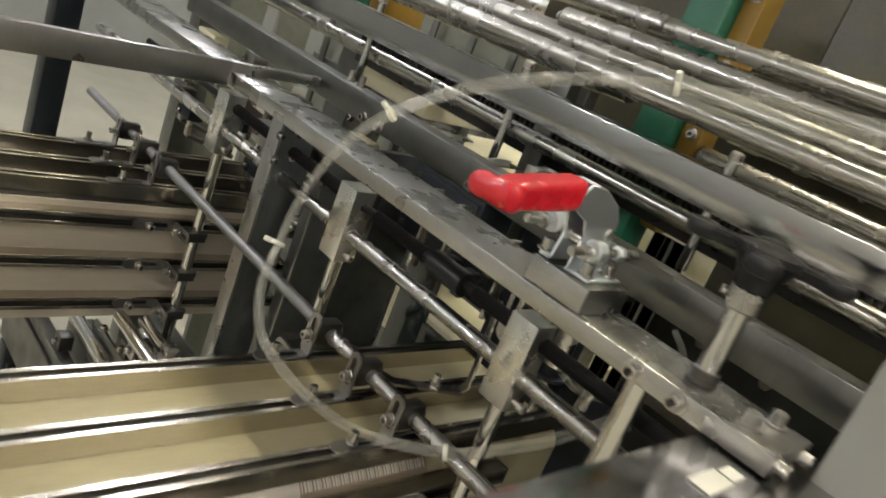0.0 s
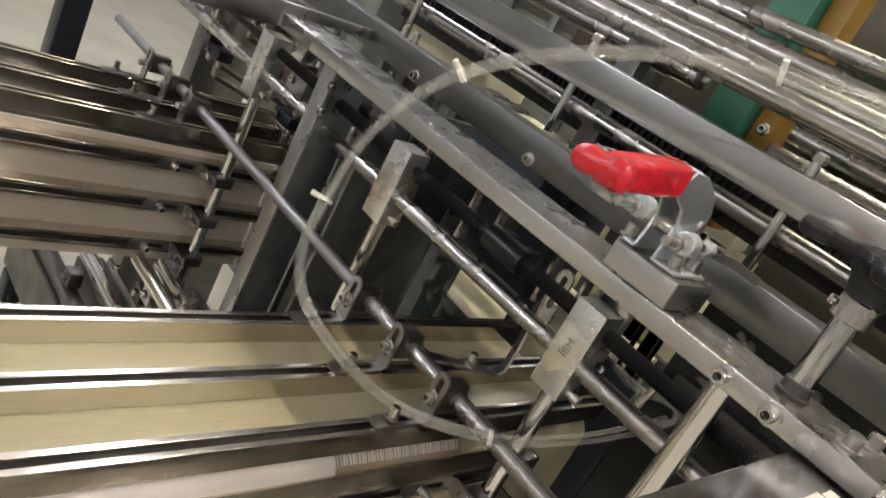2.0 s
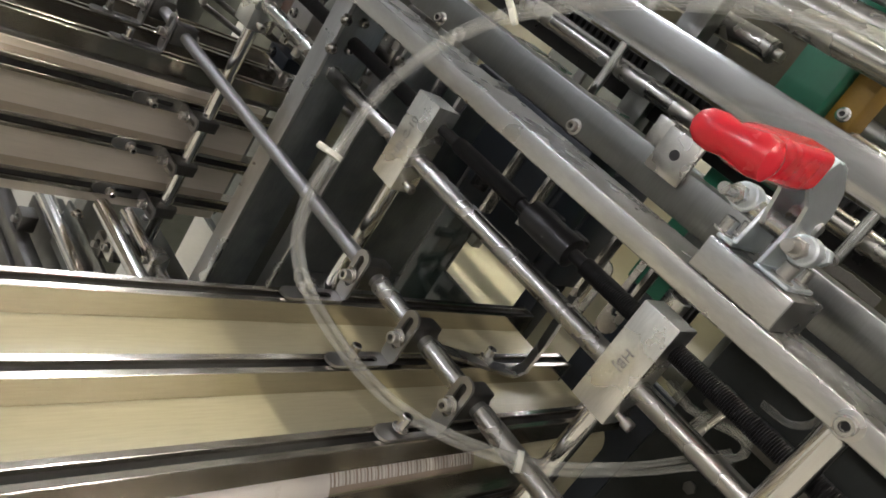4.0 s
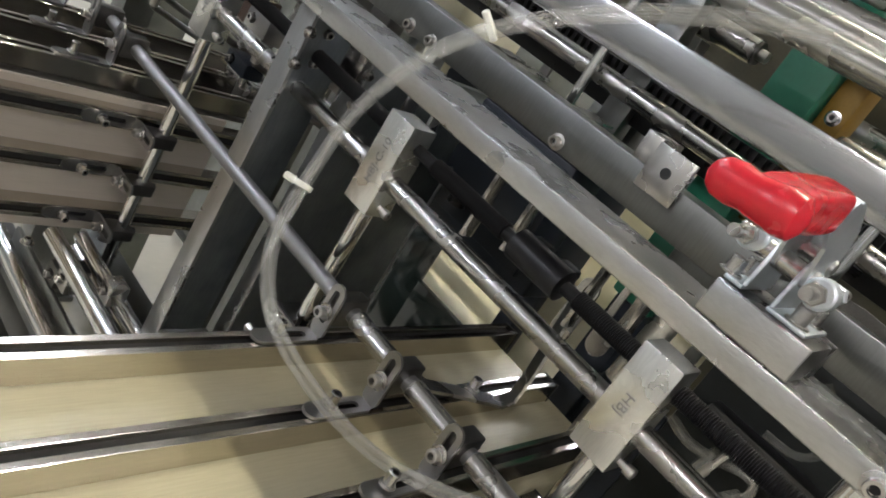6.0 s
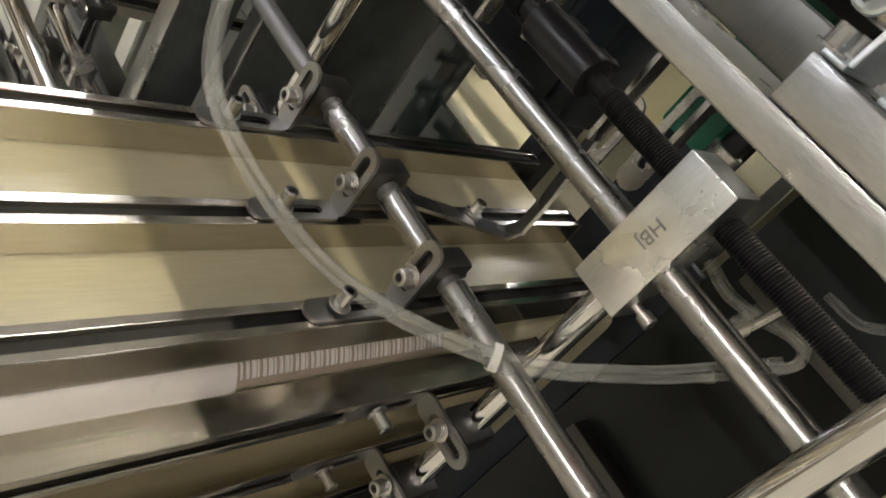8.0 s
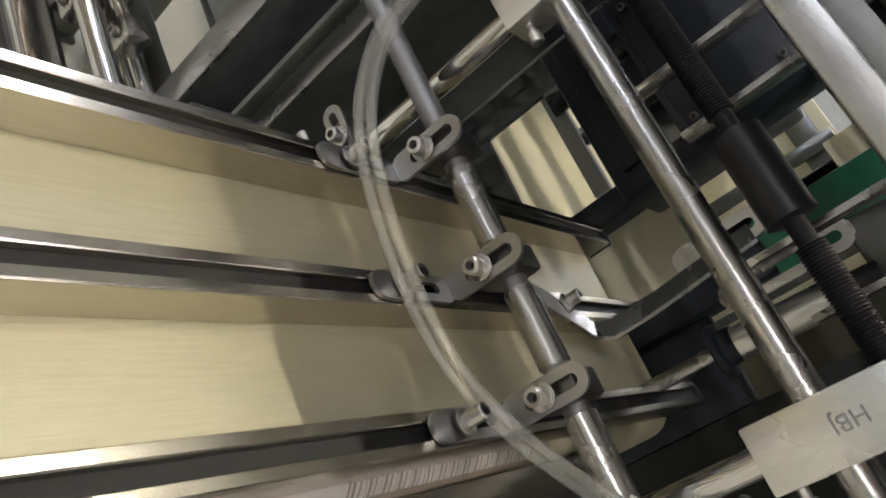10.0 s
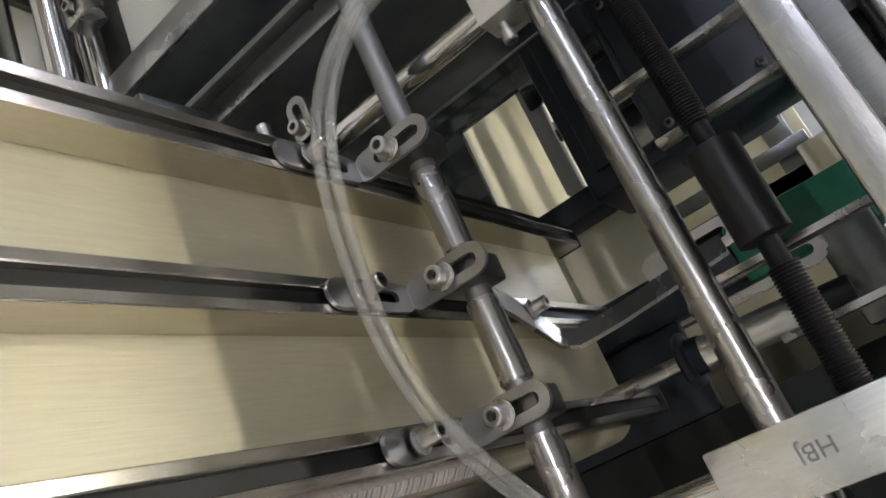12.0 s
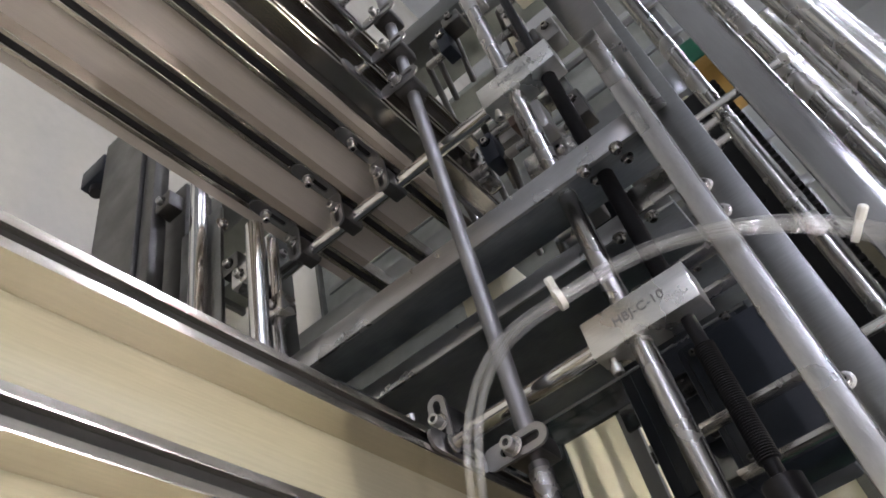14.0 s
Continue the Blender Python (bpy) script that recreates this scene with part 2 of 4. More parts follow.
def spline(points, steps=10):
    out = []
    P = [Vector(p) for p in points]
    P = [2 * P[0] - P[1]] + P + [2 * P[-1] - P[-2]]
    for i in range(1, len(P) - 2):
        for s in range(steps):
            t = s / steps
            a, b, c, d = P[i - 1], P[i], P[i + 1], P[i + 2]
            out.append(0.5 * (2 * b + (c - a) * t + (2 * a - 5 * b + 4 * c - d) * t * t + (3 * b - a - 3 * c + d) * t ** 3))
    return out + [P[-2]]


def sweep(path, r, n=8, bm=None, inner=0.0):
    """A round hose along a path."""
    b = bmesh.new()
    rings = []
    side = None
    for i, p in enumerate(path):
        d = (path[min(i + 1, len(path) - 1)] - path[max(i - 1, 0)]).normalized()
        if side is None:
            side = d.orthogonal().normalized()
        side = (side - d * side.dot(d)).normalized()
        up = d.cross(side)
        rings.append([b.verts.new(p + r * (math.cos(2 * math.pi * k / n) * side + math.sin(2 * math.pi * k / n) * up)) for k in range(n)])
    for lo, hi in zip(rings, rings[1:]):
        for k in range(n):
            b.faces.new((lo[k], lo[(k + 1) % n], hi[(k + 1) % n], hi[k]))
    b.faces.new(rings[0][::-1]), b.faces.new(rings[-1])
    return b if bm is None else join(bm, b)


def loft(sections, x, n=40, power=4.2):
    """A rounded-square body along y about x: sections of (y, z, half width, half height)."""
    b = bmesh.new()
    rings = []
    for y, z, w, h in sections:
        ring = []
        for k in range(n):
            c, s_ = math.cos(2 * math.pi * k / n), math.sin(2 * math.pi * k / n)
            ring.append(b.verts.new((x + w * math.copysign(abs(c) ** (2 / power), c), y, z + h * math.copysign(abs(s_) ** (2 / power), s_))))
        rings.append(ring)
    for lo, hi in zip(rings, rings[1:]):
        for k in range(n):
            b.faces.new((lo[k], lo[(k + 1) % n], hi[(k + 1) % n], hi[k]))
    b.faces.new(rings[0][::-1]), b.faces.new(rings[-1])
    bmesh.ops.recalc_face_normals(b, faces=b.faces[:])
    return b


def ribbon(points, wide, w, t, bm=None):
    """A bent flat strap along points, w wide in the direction wide, t thick."""
    b = bmesh.new()
    P, wide = [Vector(p) for p in points], Vector(wide).normalized()
    rings = []
    for i, p in enumerate(P):
        d = (P[min(i + 1, len(P) - 1)] - P[max(i - 1, 0)]).normalized()
        n = d.cross(wide).normalized()
        rings.append([b.verts.new(p + wide * (w / 2 * a) + n * (t / 2 * c)) for a, c in ((1, 1), (-1, 1), (-1, -1), (1, -1))])
    for lo, hi in zip(rings, rings[1:]):
        for k in range(4):
            b.faces.new((lo[k], lo[(k + 1) % 4], hi[(k + 1) % 4], hi[k]))
    b.faces.new(rings[0][::-1]), b.faces.new(rings[-1])
    return b if bm is None else join(bm, b)


def place(bm, m):
    bm.transform(m)
    return bm


def slotted(length, width, hole0, hole1, hole_w, thick, n=8):
    """A flat strap in the xy plane with round ends and one long hole, from x = 0, centred on y."""
    b = bmesh.new()

    def ring(x0, x1, h):
        pts = [(x1 - h + h * math.cos(a), h * math.sin(a)) for a in [math.pi * (k / n - 0.5) for k in range(n + 1)]]
        return pts + [(x0 + h + h * math.cos(a), h * math.sin(a)) for a in [math.pi * (k / n + 0.5) for k in range(n + 1)]]
    outer, hole = ring(0, length, width / 2), ring(hole0, hole1, hole_w / 2)
    m = len(outer)
    for z in (0, thick):
        o, h = [b.verts.new((*p, z)) for p in outer], [b.verts.new((*p, z)) for p in hole]
        for k in range(m):
            j = (k + 1) % m
            b.faces.new((o[k], o[j], h[j], h[k]))
    b.verts.ensure_lookup_table()
    for k in range(m):
        j = (k + 1) % m
        b.faces.new([b.verts[i] for i in (k, j, 2 * m + j, 2 * m + k)])
        b.faces.new([b.verts[i] for i in (m + k, m + j, 3 * m + j, 3 * m + k)])
    return b


def cap_screw(name, p, way, parent, r=0.0042, h=0.0055, washer=True, mat=None):
    """A socket head screw: head with a hexagon socket, and a washer under it."""
    prof = [(0, r), (h - 0.0006, r), (h, r - 0.0006), (h, r * 0.55), (h * 0.45, r * 0.55), (h * 0.45, 0.0001)]
    head = part(name, lathe(p, way, prof, 18), mat or STAINLESS, parent)
    w = Vector(way).normalized()
    part("socket", lathe(Vector(p) + w * (h * 0.46), way, [(0, r * 0.53), (0.0003, r * 0.53)], 6), SLOT, head)
    if washer:
        part("washer", lathe(Vector(p) - w * 0.0012, way, [(0, r * 1.5), (0.001, r * 1.5), (0.0012, r * 1.4)], 20), mat or STAINLESS, head)
    return head


# ---- hall ----
solid("floor", box(-6, 6, -6, 6, -1.1, -1.0, 0), FLOOR, "worn pale epoxy factory floor", "floor", kind="structure")
solid("ceiling", box(-6, 6, -6, 6, 2.6, 2.7, 0), CEILING, "grey sheet ceiling of the hall", "ceiling", kind="structure")
for i, (a, b, c, d) in enumerate(((-6.1, -6, -6, 6), (6, 6.1, -6, 6), (-6, 6, -6.1, -6), (-6, 6, 6, 6.1))):
    solid(("wall_west", "wall_east", "wall_south", "wall_north")[i], box(a, b, c, d, -1.0, 2.6, 0), WALL, "plain white painted hall wall", "wall", kind="structure")


def hall_lamp(x, y):
    t = thing("hall_lamp", (x, y, 2.47), "unseen white fluorescent batten lamp under the hall ceiling", "lamp", "hall lamps")
    part("housing", box(x - 0.75, x + 0.75, y - 0.09, y + 0.09, 2.5, 2.6, 0.004), WALL, t)
    part("tube", box(x - 0.73, x + 0.73, y - 0.018, y + 0.018, 2.47, 2.498, 0.004), LAMP_DAYLIGHT if x < -3 or y > 4 else LAMP_KEY if x == 0 and y > 0 else LAMP, t, "lit white tube")


for x, y in LAMPS:
    hall_lamp(x, y)

# ---- guide tables: folded board, rails, brackets ----
FAR = -0.585  # from the near table to the far one, along the shafts
TOP_RAILS = (-0.075, 0.0005, 0.0715)
SIDE_RAILS = (-0.069, -0.132, -0.196)


def folded_board(dx, y0, y1):
    out = [(-0.086, -0.0465), (0.066, -0.0465)]
    out += [(0.066 + 0.022 * math.sin(a), -0.0685 + 0.022 * math.cos(a)) for a in [math.pi / 16 * k for k in range(1, 9)]]
    out += [(0.088, -0.23)]
    t = 0.003
    inner = [(0.088 - t, -0.23)] + [(0.066 + (0.022 - t) * math.sin(a), -0.0685 + (0.022 - t) * math.cos(a)) for a in [math.pi / 16 * k for k in range(8, 0, -1)]]
    inner += [(0.066, -0.0465 - t), (-0.086, -0.0465 - t)]
    solid("board_sheet", prism([(x + dx, z) for x, z in out + inner], "y", y0, y1), BOARD, "cream paper board folded over a rounded edge under the rails", "paper board", "folded boards")


def guide_rail(y0, y1, m, group):
    """A polished rail with a T slot along its top; m sets it on the board."""
    t = thing("guide_rail", (0, 0, 0), "polished aluminium guide rail with a black T slot", "guide rail", group)
    h, w, g = 0.0215, 0.0092, 0.0038
    pts = [(-w, -h), (-w, 0), (-g, 0), (-g, -0.007), (g, -0.007), (g, 0), (w, 0), (w, -h)]
    part("profile", prism(pts, "y", y0, y1, 0.0006), ALU_Y, t)
    # Black plate added over the rail end to keep it from glinting.
    part("end_mask", box(-w - 0.0006, w + 0.0006, y1, y1 + 0.002, -h - 0.0005, 0.0005, 0.0005), SLOT, t, "black plate added to keep the rail end dark")
    part("slot", box(-g + 0.0001, g - 0.0001, y0 + 0.001, y1 - 0.001, -0.0069, -0.004, 0), SLOT, t, "black slot lining")
    t.matrix_basis = pose(0, 0, Z0) @ m
    return t


STAND = Matrix(((0, 1, 0, 0), (0, 0, -1, 0), (1, 0, 0, 0), (0, 0, 0, 1)))  # lays a flat strap upright


def bracket_kind():
    """An angle bracket: foot along the rail with its screw, slotted upright, clamp on the rod."""
    t = thing("slotted_bracket", (0, 0, 0), "small grey steel angle bracket with slot and socket screws", "bracket", "rail brackets")
    foot = slotted(0.062, 0.0155, 0.012, 0.045, 0.0062, 0.0025)
    part("foot", place(foot, Matrix.Translation((0, 0.004, -0.0245)) @ pose(0, 0, 0, 0, 0, -90)), BRACKET, t)
    up = slotted(0.050, 0.0165, 0.014, 0.0445, 0.0066, 0.0025)
    part("upright", place(up, Matrix.Translation((0, 0.0035, -0.0245)) @ STAND), BRACKET, t)
    part("rod_clamp", box(-0.0075, 0.0075, 0.006, 0.034, -0.010, 0.016, 0.002), DARK_STEEL, t, "dark rod clamp")
    part("lock_nut", lathe((0, 0.034, 0.003), (0, 1, 0), [(0, 0.0055), (0.005, 0.0055), (0.006, 0.0035)], 6), DARK_STEEL, t)
    cap_screw("upright_screw", (0, -0.001, 0), (0, -1, 0), t, 0.0048, 0.008)
    cap_screw("foot_screw", (0, -0.037, -0.019), (0, 0, 1), t, 0.0042, 0.011)
    t.location = (0, 0, Z0)
    return t


def side(z, dx=0.0):
    """From the bracket's own space to the side face of a table."""
    return pose(0.132 + dx, 0.034, z, 0, 90, 0)


folded_board(0, -0.75, 0.275)
solid("side_board", prism([(0.084 + FAR, -0.052), (0.088 + FAR, -0.052), (0.088 + FAR, -0.23), (0.084 + FAR, -0.23)], "y", -0.60, 0.16), BOARD_FAR_LIT, "cream paper board standing behind the far side rails, tinted for its light", "paper board")
FT = thing("guide_table", (FAR, -0.2, -0.0525), "far guide table with a dark polished steel top", "table")
part("top", box(-0.09 + FAR, 0.083 + FAR, -0.6, 0.26, -0.0525, -0.0468, 0.001), DARK_STEEL, FT)
for dx, group in ((0.0, "near guide rails"), (FAR, "far guide rails")):
    for x, y1 in zip(TOP_RAILS, (0.283, 0.266, 0.294)):
        guide_rail(-0.75 if dx == 0 else -0.6, y1 if dx == 0 else 0.26, pose(x + dx, 0, -0.025), group)
    for z, y1 in zip(SIDE_RAILS, (0.162, 0.17, 0.16)):
        guide_rail(-0.75 if dx == 0 else -0.6, y1 if dx == 0 else 0.24, pose(0.1095 + dx, 0, z, 0, 90, 0), group)
guide_rail(-0.75, 0.165, pose(-0.1235, 0, -0.071, 0, -90, 0), "near guide rails")
first = bracket_kind()
first.matrix_basis = pose(TOP_RAILS[1], 0, Z0)
for x in (TOP_RAILS[0], TOP_RAILS[2], TOP_RAILS[0] + FAR, TOP_RAILS[1] + FAR, TOP_RAILS[2] + FAR):
    copy_thing(first, pose(x, 0, Z0))
for dx in (0.0, FAR):
    for z in SIDE_RAILS[:2] if dx == 0 else SIDE_RAILS:
        copy_thing(first, pose(0, 0, Z0) @ side(z, dx))

copy_thing(first, pose(0, 0, Z0) @ pose(-0.148, 0.037, -0.071, 0, -90, 0))

hook = thing("bent_strap", (0.01, 0.12, -0.02), "bent bright steel strap screwed into the rail slot", "strap")
part("strap", ribbon([(-0.012, 0.045, -0.006), (-0.005, 0.07, -0.018), (0.0, 0.10, -0.0215), (0.012, 0.128, -0.0215), (0.024, 0.143, -0.018), (0.0285, 0.148, -0.008), (0.0275, 0.150, 0.020), (0.023, 0.152, 0.068), (0.020, 0.154, 0.095)], (0.75, -0.62, 0.1), 0.017, 0.003), STAINLESS, hook)
part("slot_mark", ribbon([(0.0278, 0.1505, 0.012), (0.0252, 0.1515, 0.048)], (0.75, -0.62, 0.1), 0.0045, 0.0036), SLOT, hook, "long dark slot")
cap_screw("screw", (0.003, 0.126, -0.0185), (0, 0, 1), hook, 0.0045, 0.010)

EDGE = thing("edge_strip", (0.08, -0.4, -0.06), "pale rounded plastic strip along the folded board edge", "edge strip")


def arc_shell(a0, a1, r0, r1, y0, y1, bm=None):
    ang = [a0 + (a1 - a0) * k / 8 for k in range(9)]
    pts = [(0.066 + r1 * math.sin(a), -0.0685 + r1 * math.cos(a)) for a in ang] + [(0.066 + r0 * math.sin(a), -0.0685 + r0 * math.cos(a)) for a in reversed(ang)]
    return prism(pts, "y", y0, y1, 0.0, bm)


part("strip", arc_shell(0.35, 1.25, 0.0222, 0.0245, -0.75, -0.088), STRIP, EDGE)
part("ribbed_strip", arc_shell(0.40, 1.15, 0.0222, 0.0236, -0.088, 0.062), RIB, EDGE, "brown ribbed length")
rib_count = 44
for i in range(rib_count):
    y = -0.086 + i * 0.0033
    part("rib", arc_shell(0.42, 0.95, 0.0237, 0.0242, y, y + 0.0012 + 0.0006 * ((i * 7) % 3)), STRIP, EDGE)

# ---- shafts and clamp blocks ----
ROD = thing("guide_rod", (-0.2, 0.022, 0.003), "grey steel rod carrying the slotted brackets", "rod")
part("bar", rod((-0.85, 0.022, 0.003), (0.42, 0.022, 0.003), 0.007, 24), DULL_ROD, ROD)
for x0, x1 in ((-0.062, -0.014), (0.014, 0.058), (0.084, 0.36)):
    part("sleeve", rod((x0, 0.022, 0.003), (x1, 0.022, 0.003), 0.0084, 24), STEEL, ROD, "polished sleeve")
SHAFT = thing("clamp_shaft", (-0.2, 0.052, 0.0925), "polished steel shaft through the clamp blocks", "shaft")
part("bar", rod((-0.95, 0.052, 0.0925), (0.55, 0.052, 0.0925), 0.0083, 28), STEEL, SHAFT)

for x in (0.335,):
    part("stop_ring", lathe((x, 0.052, 0.0925), (1, 0, 0), [(0, 0.009), (0.001, 0.0098), (0.007, 0.0098), (0.008, 0.009)], 28), STEEL, SHAFT)
for x in (-0.953, 0.55):
    part("end_cap", rod((x, 0.052, 0.0925), (x + 0.003, 0.052, 0.0925), 0.0075, 24), DARK_STEEL, SHAFT)

SPIN = thing("screw_spindle", (0, 0.056, 0.1275), "black threaded spindle with a screw coupling", "spindle")
SY, SZ = 0.056, 0.1275
part("core", rod((-0.75, SY, SZ), (0.50, SY, SZ), 0.0052, 20), BLACK_IRON, SPIN)


def thread(x0, x1, pitch=0.0018):
    prof, h = [], 0.0
    while h < x1 - x0:
        prof += [(h, 0.0065), (h + pitch * 0.25, 0.0073), (h + pitch * 0.5, 0.0073), (h + pitch * 0.75, 0.0065)]
        h += pitch
    return lathe((x0, SY, SZ), (1, 0, 0), prof, 16)


part("thread", thread(0.062, 0.30), BLACK_IRON, SPIN)
part("thread", thread(-0.10, -0.015), BLACK_IRON, SPIN)
part("thread", thread(-0.44, -0.16), BLACK_IRON, SPIN)
part("coupling", lathe((-0.002, SY, SZ), (1, 0, 0), [(0, 0.010), (0.001, 0.0125), (0.05, 0.0125), (0.051, 0.010)], 24), BLACK, SPIN, "black coupling sleeve")
for x in (0.008, 0.036):
    part("clamp_ear", box(x - 0.008, x + 0.008, SY + 0.008, SY + 0.022, SZ - 0.006, SZ + 0.010, 0.002), BLACK, SPIN)
    cap_screw("ear_screw", (x, SY + 0.022, SZ + 0.003), (0.2, 1, 0.2), SPIN, 0.005, 0.006, False, BLACK)


def letters(text, x, y, z, size, up):
    """Stamped writing that reads along the block's height."""
    cu = bpy.data.curves.new("writing", "FONT")
    cu.body, cu.size, cu.extrude, cu.align_x, cu.align_y = text, size, 0.00015, "CENTER", "CENTER"
    ob = new("writing", cu)
    dg = bpy.context.evaluated_depsgraph_get()
    me = bpy.data.meshes.new_from_object(ob.evaluated_get(dg))
    bpy.data.objects.remove(ob)
    b = bmesh.new()
    b.from_mesh(me)
    bpy.data.meshes.remove(me)
    m = Matrix.Translation((x, y, z)) @ pose(0, 0, 0, 90) @ pose(0, 0, 0, 0, 0, 90 if up else -90)
    return place(b, m)


def clamp_block(x, below, up, text):
    t = thing("clamp_block", (x, 0.06, 0.06), "milled aluminium clamp block stamped with a part code", "clamp block", "clamp blocks")
    body = part("body", box(x - 0.0158, x + 0.0158, 0.039, 0.067, 0.0605, 0.145, 0.0012), ALU_Z, t)
    part("code", letters(text, x - 0.001, 0.0388, 0.104, 0.0105, up), INK, body, "grey stamped code")
    part("hanging_rod", rod((x, 0.056, below), (x, 0.056, 0.0605), 0.0078), CHROME, t, "polished hanging rod")
    part("set_screw_shank", rod((x + 0.0150, 0.051, 0.0695), (x + 0.0225, 0.051, 0.0695), 0.0027, 12), STAINLESS, t)
    cap_screw("set_screw", (x + 0.0215, 0.051, 0.0695), (1, 0, 0), t, 0.0042, 0.007, False)
    return t


for x, below, up, text in ((0.136, -0.23, False, "HBJ"), (-0.14, -0.16, True, "HBJ-C-10"), (-0.449, -0.27, True, "HBJ-C-10")):
    clamp_block(x, below, up, text)

# ---- beam with the toggle clamp and the knob ----
BEAM = thing("clamp_beam", (0.03, 0.034, 0.167), "bare flat aluminium beam carrying the toggle clamp", "beam")
part("bar", box(-0.305, 0.365, 0.004, 0.066, 0.1705, 0.187, 0.001), ALU_X, BEAM)
part("sawn_face", box(-0.3045, 0.3645, 0.0036, 0.0043, 0.1715, 0.1860, 0.0002), SAWN, BEAM, "rough sawn front edge")
for x in (0.2596, 0.2962):
    cap_screw("face_screw", (x, 0.0025, 0.1785), (0, -1, 0), BEAM, 0.0055, 0.008)
for x, y in ((0.338, 0.02), (0.343, 0.05)):
    part("end_screw", lathe((x, y, 0.187), (0, 0, 1), [(0, 0.0085), (0.002, 0.0085), (0.002, 0.0055), (0.010, 0.0055), (0.011, 0.0045)], 18), STAINLESS, BEAM)
for y in (0.016, 0.054):
    cap_screw("end_bolt", (0.3655, y, 0.178), (1, 0, 0), BEAM, 0.0052, 0.008)
solid("rear_beam", box(-0.95, -0.3055, 0.004, 0.066, 0.1705, 0.187, 0.001), ALU_X, "bare flat aluminium beam in line with the clamp beam", "beam")
solid("angle_plate", box(-0.262, -0.236, 0.0665, 0.0695, 0.130, 0.1865, 0.0008), STAINLESS, "small bright plate on the back of the beam", "plate")
MK = thing("mount_block", (0.16, 0.034, 0.1872), "milled aluminium block under the toggle clamp", "block")
part("body", box(0.140, 0.200, 0.005, 0.062, 0.1872, 0.209, 0.0012), ALU_X, MK)
part("sawn_face", box(0.141, 0.199, 0.0046, 0.0052, 0.1885, 0.2078, 0.0002), SAWN, MK, "milled front face")

CL = thing("toggle_clamp", (0.16, 0.03, 0.2095), "zinc plated latch toggle clamp with red vinyl handle", "toggle clamp")
base = part("base", box(0.1405, 0.152, 0.010, 0.056, 0.2095, 0.2122, 0.0008), ZINC, CL)
part("base", box(0.168, 0.192, 0.010, 0.056, 0.2095, 0.2122, 0.0008), ZINC, CL)
for x in (0.151, 0.1685):
    part("cheek", prism([(0.010, 0.2122), (0.056, 0.2122), (0.052, 0.240), (0.030, 0.252), (0.014, 0.238)], "x", x, x + 0.0026, 0.0006), ZINC, CL)
part("pivot_pin", rod((0.140, 0.022, 0.2335), (0.182, 0.022, 0.2335), 0.0062, 18), STAINLESS, CL)
part("pivot_pin", rod((0.146, 0.040, 0.243), (0.176, 0.040, 0.243), 0.005, 18), STAINLESS, CL)
for x in (0.1545, 0.1725):
    part("lever_side", prism([(0.014, 0.230), (0.034, 0.226), (0.047, 0.238), (0.046, 0.254), (0.036, 0.267), (0.012, 0.2785), (-0.006, 0.2800), (-0.020, 0.262), (0.004, 0.252)], "x", x - 0.0012, x + 0.0012, 0.0005), ZINC, CL)
part("lever_web", ribbon([(0.1635, 0.0465, 0.238), (0.1635, 0.0455, 0.254), (0.1635, 0.0355, 0.2665), (0.1635, 0.012, 0.278), (0.1635, 0.002, 0.2795)], (1, 0, 0), 0.0195, 0.002), ZINC, CL, "curved zinc plate")
g = loft([(-0.0945, 0.2605, 0.004, 0.004), (-0.093, 0.2605, 0.0085, 0.0075), (-0.088, 0.261, 0.0110, 0.0095), (-0.078, 0.2630, 0.0118, 0.0105), (-0.060, 0.2650, 0.0116, 0.0112), (-0.038, 0.2668, 0.0114, 0.0122),
          (-0.026, 0.2682, 0.0112, 0.0122), (-0.016, 0.2694, 0.0112, 0.0120), (-0.0130, 0.2698, 0.0111, 0.0118), (-0.0122, 0.2699, 0.0104, 0.0110), (-0.0120, 0.2699, 0.004, 0.004)], 0.1632)
grip = part("grip", g, RED, CL, "glossy red vinyl grip")
lob = lathe((0.136, -0.090, 0.2595), (1, 0.02, 0.09), [(0, 0.0004), (0.0008, 0.003), (0.003, 0.0068), (0.007, 0.0092), (0.014, 0.0098), (0.022, 0.0085), (0.029, 0.0095), (0.036, 0.0108), (0.042, 0.0098), (0.045, 0.005), (0.046, 0.0004)], 28)
part("grip_end", lob, RED, grip, "lobed red handle end")
for x, z, y0 in ((0.138, 0.2362, -0.018), (0.1828, 0.2318, -0.014)):
    part("latch_bolt", rod((x, y0, z), (x, 0.075, z), 0.0036, 16), STAINLESS, CL)
    part("nut", lathe((x, 0.000, z), (0, 1, 0), [(0, 0.0058), (0.0008, 0.0064), (0.005, 0.0064), (0.0058, 0.0058)], 6), STAINLESS, CL)
    part("eye", lathe((x, 0.012, z), (0, 1, 0), [(0, 0.0075), (0.001, 0.0088), (0.012, 0.0088), (0.013, 0.0075)], 20), ZINC, CL)
    part("tip_nut", lathe((x, 0.046, z), (0, 1, 0), [(0, 0.0058), (0.0008, 0.0064), (0.008, 0.0064), (0.009, 0.0058)], 6), ZINC, CL)
for x, y in ((0.140, 0.018), (0.140, 0.047), (0.183, 0.018), (0.183, 0.047)):
    cap_screw("base_screw", (x, y, 0.2135), (0, 0, 1), CL, 0.0048, 0.009)
part("hook_plate", ribbon([(0.150, 0.064, 0.222), (0.165, 0.070, 0.226), (0.195, 0.082, 0.228), (0.215, 0.088, 0.226)], (0, 0, 1), 0.007, 0.003), DARK_STEEL, CL)

